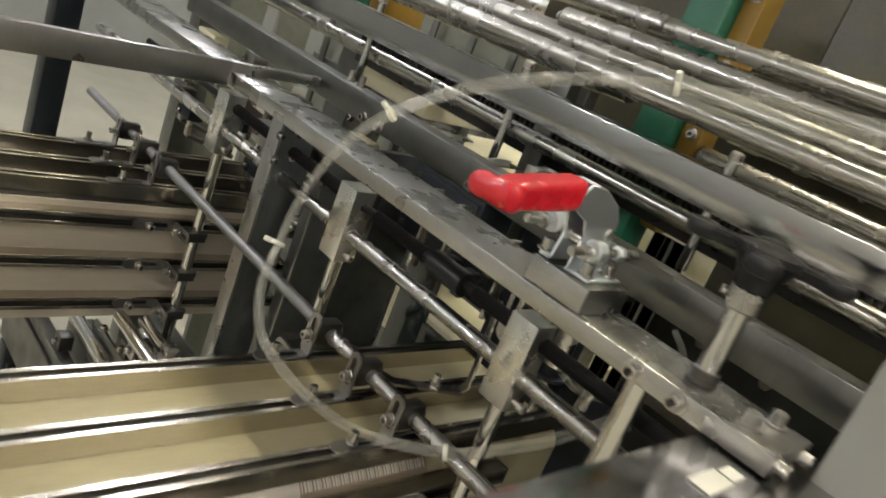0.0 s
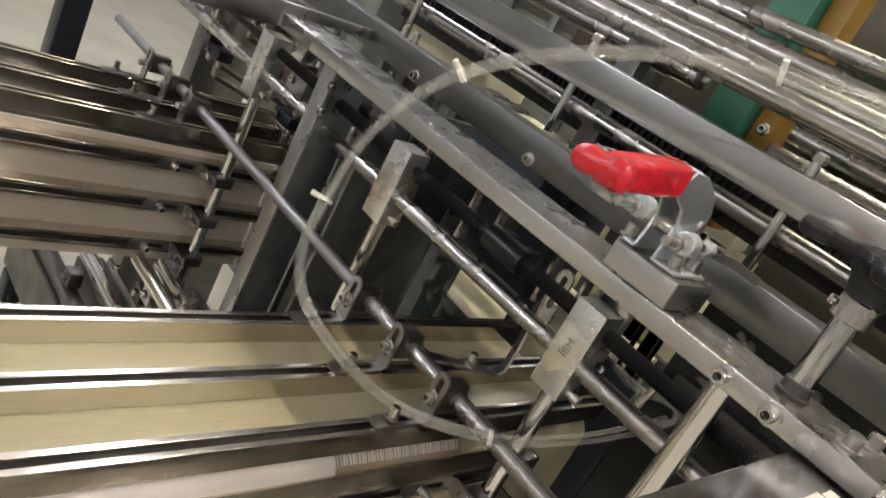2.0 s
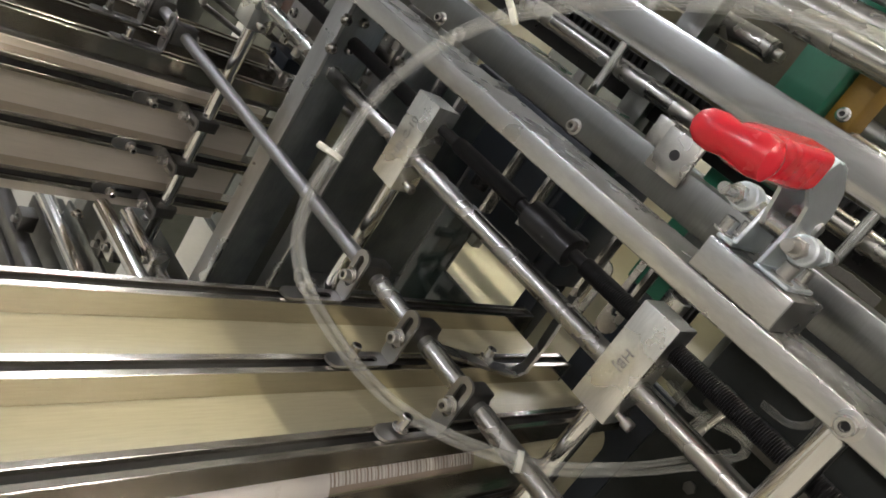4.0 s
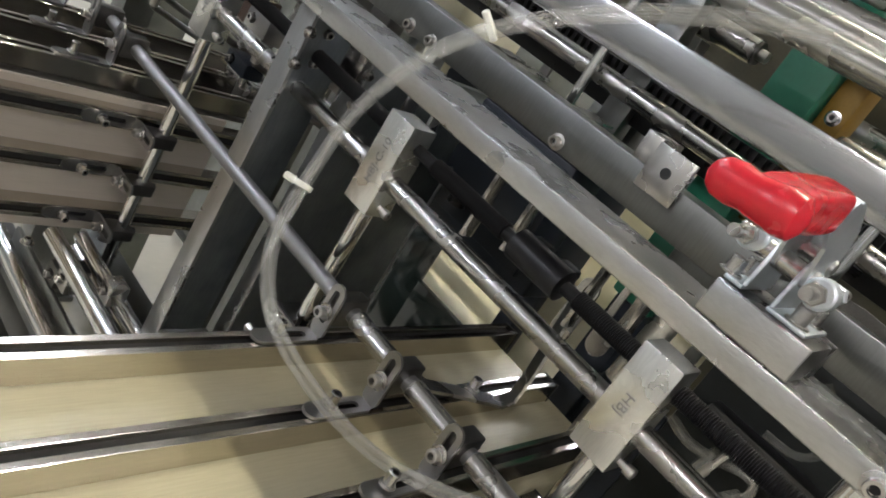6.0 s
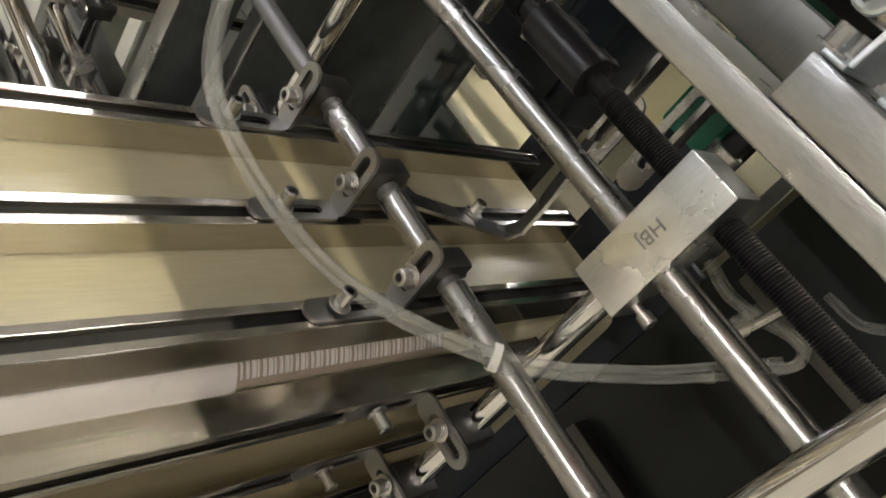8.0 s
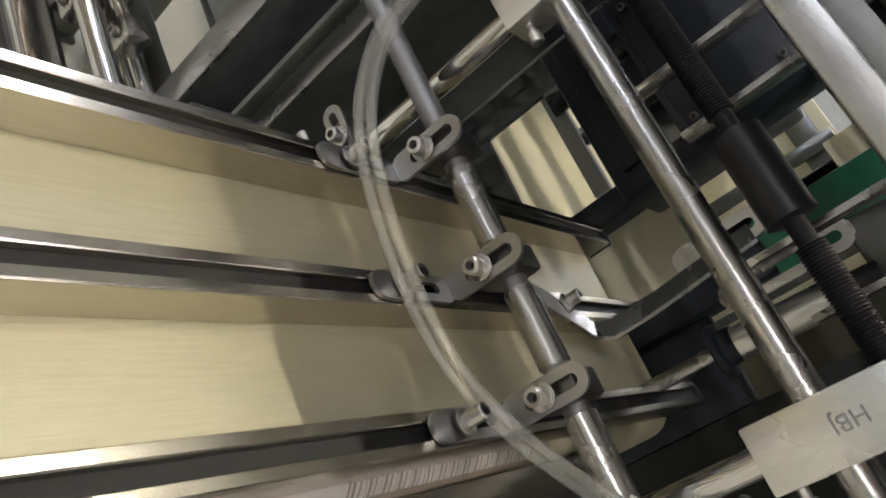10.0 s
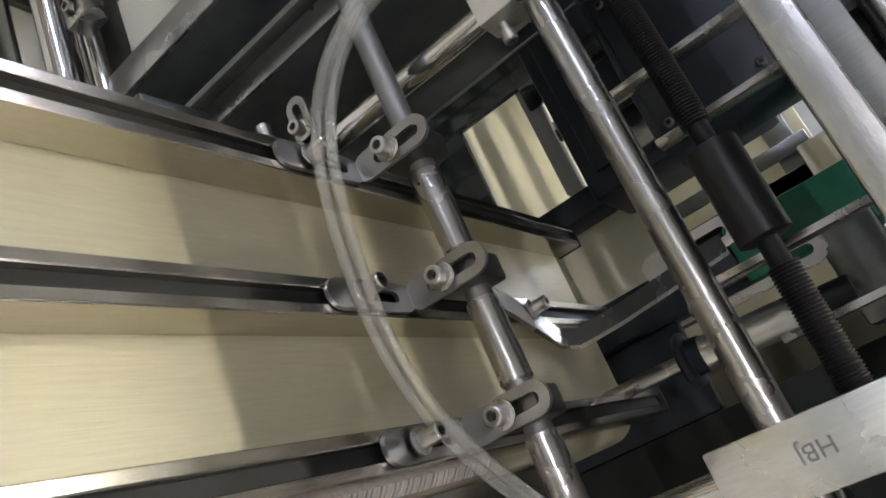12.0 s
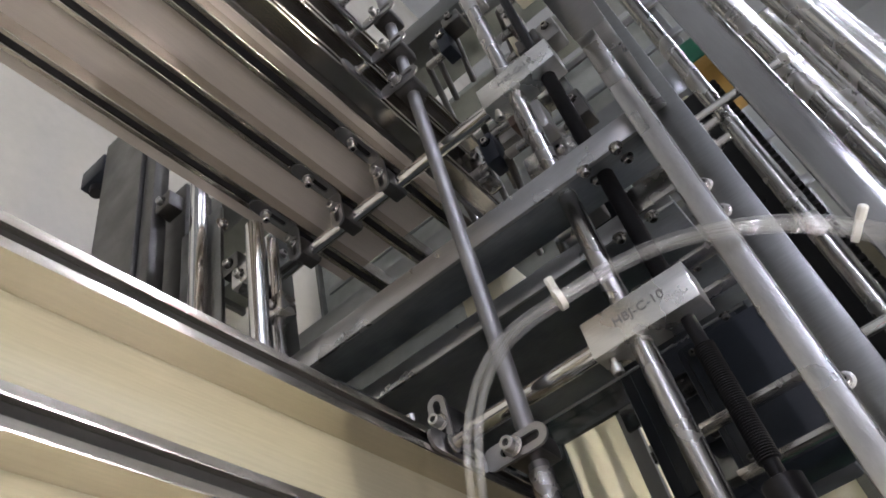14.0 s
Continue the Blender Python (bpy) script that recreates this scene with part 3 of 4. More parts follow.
KN = thing("star_knob", (0.291, 0.038, 0.187), "black star knob on a polished steel post", "hand knob")
part("foot_ring", lathe((0.291, 0.038, 0.1872), (0, 0, 1), [(0, 0.0112), (0.002, 0.0112), (0.003, 0.0102), (0.010, 0.0098), (0.011, 0.0088)], 24), DARK_STEEL, KN)
part("post", rod((0.291, 0.038, 0.19), (0.291, 0.038, 0.248), 0.0085, 28), CHROME, KN)
part("collar", lathe((0.291, 0.038, 0.246), (0, 0, 1), [(0, 0.0115), (0.001, 0.0125), (0.015, 0.0125), (0.016, 0.0115)], 28), STAINLESS, KN)
cap_screw("collar_screw", (0.279, 0.033, 0.254), (-1, -0.4, 0), KN, 0.0032, 0.004, False)
hub = lathe((0.291, 0.038, 0.262), (0, 0, 1), [(0, 0.0115), (0.001, 0.0135), (0.010, 0.0150), (0.018, 0.020), (0.024, 0.024), (0.029, 0.023), (0.031, 0.016)], 32)
knob = part("hub", hub, BLACK, KN, "black plastic hub")
for a in (20, 110, 200, 290):
    c, s_ = math.cos(radians(a)), math.sin(radians(a))
    b = lathe((0.291 + 0.045 * c, 0.038 + 0.045 * s_, 0.280), (0, 0, 1), [(0, 0.008), (0.001, 0.0105), (0.004, 0.012), (0.008, 0.012), (0.011, 0.0105), (0.012, 0.007)], 24)
    w = prism([(0.012, -0.0085), (0.046, -0.0100), (0.046, 0.0100), (0.012, 0.0085)], "z", 0.2815, 0.2905, 0.0022)
    place(w, Matrix.Translation((0.291, 0.038, 0)) @ pose(0, 0, 0, 0, 0, a))
    part("arm", join(b, w), BLACK, knob)

solid("beam_post", rod((0.255, 0.030, -0.35), (0.255, 0.030, 0.166), 0.0092, 28), CHROME, "polished round post under the beam", "post")


solid("end_plate", box(0.318, 0.42, -0.30, 0.075, 0.150, 0.1700, 0.0015), PLATE, "polished flat end plate under the beam", "plate")
# White patches laid on the polished plate as its painted reflection.
for x0, x1, y0, y1 in ((0.347, 0.362, -0.062, -0.030), (0.349, 0.360, -0.027, -0.012)):
    solid("white_reflection", box(x0, x1, y0, y1, 0.1702, 0.1712, 0.0003), TIE, "white patch in place of a reflection on the end plate", "tape", "tapes")
stay = box(-0.0045, 0.0045, -0.22, 0.070, -0.03, 0.0, 0.0008)
box(-0.0045, 0.0045, 0.0702, 0.22, -0.0128, 0.0, 0.0008, stay)
place(stay, Matrix.Translation((-0.365, -0.07, 0.2)) @ pose(0, 0, 0, 0, 0, 10.5))
solid("stay_plate", stay, FLAT_BAR, "dark flat stay plate on edge beside the beam", "stay")


WC = thing("white_cover", (0.44, 0.06, 0.0), "white plastic cover at the end of the beam", "cover")
part("panel", box(0.378, 0.50, 0.05, 0.056, -0.1, 0.262, 0.002), WALL, WC)
part("rim", box(0.378, 0.50, 0.0565, 0.075, 0.246, 0.262, 0.002), WALL, WC)


def upright(x0, x1, y0, y1, z0, z1, label, mat=DULL):
    t = thing("flat_upright", ((x0 + x1) / 2, (y0 + y1) / 2, z0), label, "upright", "flat uprights")
    part("plate", box(x0, x1, y0, y1, z0, z1, 0.001), mat, t)
    for z in (z1 - 0.02, z1 - 0.05):
        cap_screw("screw", (x1, (y0 + y1) / 2, z), (1, 0, 0), t, 0.004, 0.005)


# Lit edges are separate brighter strips; the shaded sides are coloured darker.
upright(-0.290, -0.265, 0.02, 0.0245, -0.40, 0.1700, "flat grey steel upright under the beam", FLAT_BAR)
upright(-0.290, -0.282, 0.025, 0.085, -0.40, 0.1700, "wide steel plate behind the upright, shade in its colour", SHADED_PLATE)
upright(-0.247, -0.237, 0.078, 0.255, -0.40, 0.16, "wide steel plate behind the shafts, shade in its colour", SHADED_PLATE)
upright(-0.254, -0.234, 0.0740, 0.0775, -0.40, 0.16, "narrow steel strip added as the lit front edge of the plate", FLAT_BAR)
upright(-0.262, -0.236, 0.2555, 0.2590, -0.40, 0.15, "narrow steel strip added as the lit back edge of the plate", FLAT_BAR)

# ---- bars behind the beam ----
MB = thing("middle_bar", (0, 0.165, 0.175), "dull steel bar with small sheet fins on its back", "bar")
part("bar", box(-0.85, 0.62, 0.148, 0.178, 0.178, 0.2135, 0.001), DULL, MB)
for x in (-0.225, -0.19, -0.105):
    part("fin", prism([(0.178, 0.2105), (0.178, 0.2125), (0.222, 0.2135), (0.222, 0.2115)], "x", x, x + 0.026), ALU_Z, MB, "thin sheet fin")
for x in (-0.076, -0.29, -0.255):
    cap_screw("face_screw", (x, 0.1475, 0.185), (0, -1, 0), MB, 0.005, 0.006)
for x in (-0.36, -0.335):
    part("stud", lathe((x, 0.163, 0.2135), (0, 0, 1), [(0, 0.007), (0.002, 0.007), (0.002, 0.0045), (0.014, 0.0045), (0.015, 0.0035)], 18), STAINLESS, MB)
TB = thing("angle_clip", (0.03, 0.13, 0.2), "bright steel angle clip with a round hole", "clip")
part("plate", box(0.004, 0.040, 0.1425, 0.1465, 0.198, 0.236, 0.0008), STAINLESS, TB)
part("lip", box(-0.012, 0.004, 0.1465, 0.185, 0.214, 0.238, 0.0008), STAINLESS, TB)
part("hole", lathe((0.022, 0.1424, 0.218), (0, -1, 0), [(0, 0.0045), (0.0002, 0.0045)], 16), SLOT, TB, "dark bolt hole")

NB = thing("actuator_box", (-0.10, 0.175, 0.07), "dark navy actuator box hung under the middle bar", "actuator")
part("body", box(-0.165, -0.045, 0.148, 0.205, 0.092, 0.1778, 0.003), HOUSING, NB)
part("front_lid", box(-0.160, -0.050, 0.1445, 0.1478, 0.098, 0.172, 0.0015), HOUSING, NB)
part("plug_socket", rod((-0.145, 0.17, 0.075), (-0.145, 0.17, 0.0922), 0.010, 16), BLACK, NB, "black cable plug")
part("plug_socket", rod((-0.110, 0.185, 0.08), (-0.110, 0.185, 0.0922), 0.008, 16), BLACK, NB, "black cable plug")
for x in (-0.152, -0.058):
    for z in (0.105, 0.165):
        cap_screw("lid_screw", (x, 0.1445, z), (0, -1, 0), NB, 0.003, 0.003, False, DARK_STEEL)

UP = thing("upper_plate", (-0.1, 0.235, 0.268), "long brushed aluminium plate on edge behind the clamp", "plate")
part("plate", box(-1.1, 0.75, 0.230, 0.240, 0.266, 0.304, 0.0012), PLATE, UP)
part("flange", box(-1.1, 0.75, 0.2402, 0.262, 0.298, 0.304, 0.0012), ALU_X, UP)
for x in (-0.150, 0.14, -0.46):
    s_ = thing("standoff_rod", (x, 0.25, 0.2), "thin round steel standoff behind the plate", "standoff", "standoffs")
    part("rod", rod((x, 0.250, 0.200), (x, 0.250, 0.320), 0.0055, 16), CHROME, s_)
    part("cap", lathe((x, 0.250, 0.318), (0, 0, 1), [(0, 0.007), (0.008, 0.007), (0.010, 0.005)], 16), STAINLESS, s_)
RK = thing("toothed_rack", (-0.1, 0.295, 0.23), "dark toothed rack strip behind the plate", "rack")
part("strip", box(-0.55, 0.40, 0.300, 0.320, 0.215, 0.262, 0.001), BLACK, RK)
for i in range(95):
    part("tooth", box(-0.54 + i * 0.0097, -0.5355 + i * 0.0097, 0.293, 0.2998, 0.245, 0.262, 0), BLACK, RK)

for y, z, r, x0, x1, lab in ((0.270, 0.2425, 0.0105, -1.1, 0.75, "polished steel rod behind the plate"), (0.160, 0.349, 0.011, -0.95, 0.8, "polished steel rod above the plate"), (0.205, 0.3655, 0.011, -0.95, 0.8, "polished steel rod above the plate"),
                             (0.292, 0.3885, 0.014, -0.16, 0.9, "polished steel roller over the machine"), (0.292, 0.416, 0.0095, -0.02, 0.9, "thin polished steel roller over the machine"),
                             (0.30, 0.372, 0.011, -1.0, -0.10, "polished steel rod above the plate"), (0.5, 0.43, 0.016, -1.1, 0.9, "polished steel roller over the machine"),
                             (0.62, 0.40, 0.018, -1.1, 0.9, "polished steel roller over the machine"), (0.55, 0.33, 0.014, -0.02, 0.9, "polished steel roller over the machine"),
                             (0.78, 0.46, 0.02, -1.1, 0.9, "polished steel roller over the machine"), (0.36, 0.30, 0.014, 0.05, 0.9, "dull steel roller behind the plate"),
                             (0.34, 0.335, 0.013, -1.0, -0.06, "dull steel roller behind the plate"), (0.70, 0.52, 0.02, -1.1, 0.9, "polished steel roller over the machine")):
    t = thing("roller", ((x0 + x1) / 2, y, z - r), lab, "roller", "rollers over the machine")
    part("tube", rod((x0, y, z), (x1, y, z), r, 28), ROLLER, t)
    for x, w in ((x0, -1), (x1, 1)):
        part("end_cap", rod((x, y, z), (x + 0.003 * w, y, z), r * 0.9, 24), DARK_STEEL, t, "dark end cap")
        part("journal", rod((x, y, z), (x + 0.012 * w, y, z), r * 0.45, 16), STEEL, t)

# ---- frames, housings and far parts ----
def frame_post(x0, x1, y0, y1, z1, mat, label):
    t = thing("frame_post", ((x0 + x1) / 2, (y0 + y1) / 2, -1.0), label, "frame post", "frame posts")
    part("post", box(x0, x1, y0, y1, -0.99, z1, 0.004), mat, t)
    part("foot_plate", box(x0 - 0.04, x1 + 0.04, y0 - 0.04, y1 + 0.04, -1.0, -0.985, 0.002), mat, t)


GPOST = thing("frame_post", (-0.005, 0.35, -1.0), "green painted machine frame post on a dark column", "frame post", "frame posts")
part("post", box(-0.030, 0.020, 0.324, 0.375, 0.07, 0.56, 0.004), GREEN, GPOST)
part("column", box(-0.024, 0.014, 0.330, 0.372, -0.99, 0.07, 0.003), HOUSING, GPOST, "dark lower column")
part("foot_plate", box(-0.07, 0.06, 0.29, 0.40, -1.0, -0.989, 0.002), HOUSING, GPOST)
OB = thing("ochre_bracket", (0.035, 0.36, 0.27), "ochre painted bracket bolted to the green post", "bracket")
part("plate", box(0.0203, 0.046, 0.345, 0.385, 0.20, 0.56, 0.003), OCHRE, OB)
for z in (0.32, 0.40, 0.48):
    cap_screw("bolt", (0.034, 0.3445, z), (0, -1, 0), OB, 0.005, 0.005)
SIDE = thing("cover_wall", (0.48, 0.58, -1.0), "dark olive painted side panel of the machine behind the rollers", "machine panel")
part("panel", box(0.03, 0.90, 0.575, 0.595, -0.99, 0.60, 0.004), OLIVE, SIDE)
part("upper_panel", box(-0.45, 0.0298, 0.577, 0.593, 0.24, 0.60, 0.003), OLIVE, SIDE)
part("foot", box(0.06, 0.90, 0.555, 0.61, -1.0, -0.99, 0.001), DULL, SIDE)
part("stiffener", box(0.08, 0.88, 0.560, 0.5745, 0.22, 0.25, 0.002), DARK_STEEL, SIDE)
for x in (0.16, 0.30, 0.44, 0.58):
    part("bolt", lathe((x, 0.5748, 0.36), (0, -1, 0), [(0, 0.009), (0.005, 0.009), (0.006, 0.008)], 6), STAINLESS, SIDE)
frame_post(-0.80, -0.72, 0.45, 0.55, 0.26, DULL, "dull steel frame post of the machine")
solid("ochre_block", box(-0.748, -0.722, 0.44, 0.56, 0.2602, 0.325, 0.003), OCHRE, "ochre painted block on a frame post", "block")
solid("green_block", box(-0.80, -0.750, 0.44, 0.56, 0.2602, 0.35, 0.004), GREEN, "green painted bearing block on a frame post", "bearing block")
frame_post(-1.15, -1.10, 0.30, 0.36, 0.55, DULL, "dull steel frame post of the machine")
DP = thing("machine_gantry", (-1.12, 0.05, -0.2), "dark painted gantry holding the roller ends", "gantry")
part("upright", box(-1.15, -1.10, 0.02, 0.07, -0.22, 0.55, 0.004), HOUSING, DP)
part("crosspiece", box(-1.15, -1.10, 0.0705, 0.2995, 0.46, 0.51, 0.003), HOUSING, DP)
frame_post(-1.15, -1.10, 0.80, 0.86, 0.55, DULL, "dull steel frame post of the machine")
for y0, y1, z1 in ((0.40, 0.56, 0.50), (0.60, 0.70, 0.30)):
    t = thing("cover_panel", (-1.30, (y0 + y1) / 2, -1.0), "grey green cover panel of the machine beyond", "panel", "cover panels")
    part("panel", box(-1.32, -1.30, y0, y1, -0.99, z1, 0.003), HALL_GREY, t)
    part("foot", box(-1.34, -1.28, y0, y1, -1.0, -0.985, 0.002), DULL, t)
frame_post(0.91, 0.96, 0.10, 0.85, 0.56, DULL, "dull steel side frame of the machine")
for y, z in ((0.30, 0.355), (0.34, 0.32)):
    solid("roller_hanger", box(-0.14, -0.11, y - 0.012, y + 0.012, 0.05, z, 0.002), DULL, "small steel hanger under a roller end", "hanger", "roller hangers")
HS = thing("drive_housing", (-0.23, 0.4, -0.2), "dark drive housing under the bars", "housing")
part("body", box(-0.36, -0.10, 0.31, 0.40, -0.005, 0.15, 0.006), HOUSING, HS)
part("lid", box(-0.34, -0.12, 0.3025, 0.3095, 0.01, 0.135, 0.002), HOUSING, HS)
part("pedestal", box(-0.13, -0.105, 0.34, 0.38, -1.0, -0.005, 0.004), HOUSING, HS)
for x in (-0.32, -0.23, -0.14):
    cap_screw("lid_screw", (x, 0.3025, 0.122), (0, -1, 0), HS, 0.004, 0.004)


# Sheet added to fill the shaded background; its opening outlines the bright patch.
GP = thing("dark_backing", (-0.22, 0.41, -1.0), "glossy dark sheet added to fill the dark behind the shafts", "guard panel")
for x0, x1, z0, z1 in ((-0.37, -0.292, -0.99, 0.14), (-0.292, -0.262, -0.048, 0.14), (-0.262, -0.226, -0.018, 0.14), (-0.226, -0.212, -0.034, 0.14), (-0.212, -0.15, -0.012, 0.14), (-0.292, -0.15, -0.99, -0.130)):
    part("panel", box(x0, x1, 0.405, 0.413, z0, z1, 0.001), DARK_FILL, GP)
part("side_sheet", box(-0.149, 0.012, 0.407, 0.411, -0.99, 0.012, 0.001), PAPER, GP, "pale cream side sheet")
part("foot", box(-0.37, -0.15, 0.39, 0.43, -1.0, -0.99, 0.001), DULL, GP)
part("crossbar", box(-0.36, -0.16, 0.4135, 0.424, -0.056, -0.037, 0.001), WALL, GP, "pale grey crossbar")


# ---- hoses with ties ----
PATH = [(0.40, 0.245, 0.385), (0.25, 0.185, 0.380), (0.1234, 0.1239, 0.363), (0.0, 0.072, 0.317), (-0.0931, 0.0207, 0.2405), (-0.130, -0.012, 0.160), (-0.1245, -0.0366, 0.0790),
        (-0.095, -0.060, 0.033), (-0.030, -0.074, 0.010), (0.056, -0.038, -0.012), (0.1324, 0.0148, 0.0070), (0.172, 0.066, 0.036), (0.196, 0.100, 0.064), (0.208, 0.115, 0.080)]
HOSE = thing("hose_bundle", (0.05, 0.0, -0.02), "bundle of clear plastic air hoses in a loose loop", "hose bundle")
for k in range(4):
    a = 2 * math.pi * k / 4
    pts = []
    for i, p in enumerate(PATH):
        wide = 0.0046 + 0.0008 * math.sin(i * 1.7 + k)
        if i < 2:
            wide = (0.030, 0.013)[i]
        if i > 11:
            wide = 0.006
        twist = a + 0.25 * i
        pts.append(Vector(p) + wide * Vector((0.5 * math.cos(twist), 0.4 * math.cos(twist), math.sin(twist))))
    part("hose", sweep(spline(pts, 12), 0.0024, 12), TUBE, HOSE)


def cable_tie(p, way):
    t = thing("cable_tie", p, "white nylon cable tie around the clear hoses", "cable tie", "cable ties")
    w = Vector(way).normalized()
    part("band", lathe(Vector(p) - w * 0.002, way, [(0, 0.0068), (0, 0.0076), (0.004, 0.0076), (0.004, 0.0068)], 20), TIE, t)
    n = w.cross(Vector((0.6, -0.6, -0.5))).normalized()
    head = bmesh.new()
    join(head, rod(Vector(p) + n * 0.006, Vector(p) + n * 0.0155, 0.0030, 8))
    part("head", head, TIE, t)


for i in (2, 4, 6, 10):
    cable_tie(PATH[i], Vector(PATH[i + 1]) - Vector(PATH[i - 1]))

CLIP = thing("hose_clip", (0.21, 0.135, 0.06), "bent clear plastic hose clip behind the shaft", "hose clip")
part("loop", sweep(spline([(0.178, 0.108, 0.066), (0.180, 0.108, 0.082), (0.183, 0.108, 0.098)], 6), 0.0045, 10), TUBE, CLIP)
part("pin", rod((0.184, 0.107, 0.078), (0.189, 0.107, 0.106), 0.0034, 14), STAINLESS, CLIP, "bright steel pin")

for k, dy in enumerate((0.0, 0.007)):
    part("hose", sweep(spline([(0.206, 0.113 + dy, 0.077), (0.2125, 0.117 + dy, 0.086), (0.210, 0.117 + dy, 0.0955), (0.200, 0.115 + dy, 0.0965), (0.187, 0.113 + dy, 0.092), (0.165, 0.112 + dy, 0.087), (0.143, 0.118 + dy, 0.089)], 10), 0.0028, 10), TUBE, HOSE)
part("hose", sweep(spline([(0.188, 0.180, 0.108), (0.212, 0.176, 0.112), (0.224, 0.172, 0.128), (0.218, 0.172, 0.150), (0.196, 0.178, 0.165)], 10), 0.0032, 10), TUBE, HOSE)

# ---- parts behind the shafts ----
for x0, y, z0, ln in ((0.036, 0.212, 0.045, 0.094), (0.0, 0.212, 0.03, 0.07)):
    solid("slotted_plate", place(slotted(ln, 0.021, 0.02, ln - 0.008, 0.0075, 0.003), Matrix.Translation((x0, y, z0)) @ STAND), STAINLESS, "upright slotted steel plate behind the spindle", "slotted plate", "slotted plates")
CY = thing("air_cylinder", (0.062, 0.24, 0.0), "small grey air cylinder with a dark collar", "air cylinder")
part("barrel", rod((0.061, 0.24, 0.03), (0.064, 0.24, 0.112), 0.0125, 24), ALU_Z, CY)
part("collar", lathe((0.060, 0.24, 0.018), (0.03, 0, 1), [(0, 0.018), (0.002, 0.020), (0.006, 0.020), (0.007, 0.014), (0.016, 0.013)], 28), HOUSING, CY, "dark collar")
part("cap", rod((0.064, 0.24, 0.112), (0.065, 0.24, 0.136), 0.0095, 18), BLACK, CY)
part("stem", rod((0.059, 0.24, -0.20), (0.060, 0.24, 0.02), 0.006, 18), STEEL, CY)
for x0, x1, y0, y1, z0, z1, m, lab, cat in (
        (-0.20, -0.13, 0.25, 0.30, 0.055, 0.09, HOUSING, "dark bearing block behind the spindle", "bearing block"),
        (0.02, 0.09, 0.26, 0.30, 0.13, 0.17, DULL, "grey sensor block behind the spindle", "sensor block")):
    solid("bearing_block", box(x0, x1, y0, y1, z0, z1, 0.004), m, lab, cat, "bearing blocks")
# Dark tray added to fill the gloom below and hide the pale floor.
BT = thing("gloom_tray", (0.3, 0.4, -0.5), "dark tray added for the gloom below the machine", "base tray")
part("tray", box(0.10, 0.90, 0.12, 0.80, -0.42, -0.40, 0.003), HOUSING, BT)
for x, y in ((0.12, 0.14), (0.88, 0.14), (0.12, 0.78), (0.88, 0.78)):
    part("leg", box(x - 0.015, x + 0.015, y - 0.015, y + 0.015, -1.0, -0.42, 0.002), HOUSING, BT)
# Dark sheet and flap added where only gloom shows under the beam end.
BK = thing("gloom_sheet", (0.45, 0.30, -0.4), "dark sheet added for the gloom under the beam end", "panel")
part("panel", box(0.095, 0.90, 0.34, 0.355, -0.40, 0.17, 0.002), GLOOM_COLOUR, BK)
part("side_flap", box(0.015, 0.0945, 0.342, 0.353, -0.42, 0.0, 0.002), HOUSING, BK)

MT = thing("small_motor", (0.20, 0.14, -0.40), "dark cast motor body standing under the shafts", "motor")
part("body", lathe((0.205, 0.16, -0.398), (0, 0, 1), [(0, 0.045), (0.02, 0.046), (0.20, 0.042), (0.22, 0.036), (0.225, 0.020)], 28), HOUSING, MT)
part("flange", lathe((0.205, 0.16, -0.21), (0, 0, 1), [(0, 0.05), (0.006, 0.05), (0.008, 0.047)], 28), STAINLESS, MT)
part("foot", box(0.15, 0.26, 0.125, 0.215, -0.3995, -0.385, 0.002), DARK_STEEL, MT)
for i, (x, z) in enumerate(((0.16, 0.12), (0.24, 0.12), (0.34, 0.12), (0.16, -0.05), (0.30, -0.08), (0.42, -0.08))):
    part("panel_bolt", lathe((x, 0.3398, z), (0, -1, 0), [(0, 0.007), (0.004, 0.007), (0.0045, 0.006)], 6), DARK_STEEL, BK)
part("stiffener", box(0.12, 0.88, 0.315, 0.3395, 0.03, 0.055, 0.002), DARK_STEEL, BK)
part("stiffener", box(0.12, 0.88, 0.315, 0.3395, -0.20, -0.175, 0.002), DARK_STEEL, BK)
solid("paper_scrap", box(0.30, 0.36, 0.31, 0.3145, 0.0, 0.0295, 0.0005), PAPER, "pale paper scrap on the dark sheet stiffener", "paper scrap")
for x, z0, w in ((-0.20, 0.095, 0.016), (-0.165, 0.06, 0.012), (-0.075, 0.085, 0.014), (-0.035, 0.10, 0.012), (0.045, 0.09, 0.014), (0.085, 0.105, 0.012)):
    solid("thin_hanger", box(x, x + 0.004, 0.096, 0.096 + w, z0, 0.1775 if x > -0.1 else 0.165, 0.0005), STAINLESS, "thin bright steel hanger under the bars", "hanger", "thin hangers")
FITTINGS = [(-0.86, 0.20, 0.12, 0.07, 0.03, PAPER, "small pale plate among the far fittings"), (-0.74, 0.20, 0.085, 0.06, 0.02, PAPER, "small pale plate among the far fittings"),
                                      (-0.66, 0.22, 0.03, 0.09, 0.05, BROWN, "brown painted block among the far fittings"), (-0.50, 0.20, 0.03, 0.05, 0.06, STAINLESS, "bright fitting among the far shafts"),
                                      (-0.44, 0.20, 0.06, 0.04, 0.04, DARK_STEEL, "dark fitting among the far shafts"), (-0.36, 0.20, 0.11, 0.05, 0.03, PAPER, "pale plastic fitting behind the beam"),
                                      (-0.32, 0.19, 0.08, 0.035, 0.02, STAINLESS, "bright steel clip behind the beam"), (-0.56, 0.19, -0.03, 0.06, 0.02, STAINLESS, "bright fitting among the far shafts")]
chance = random.Random(7)
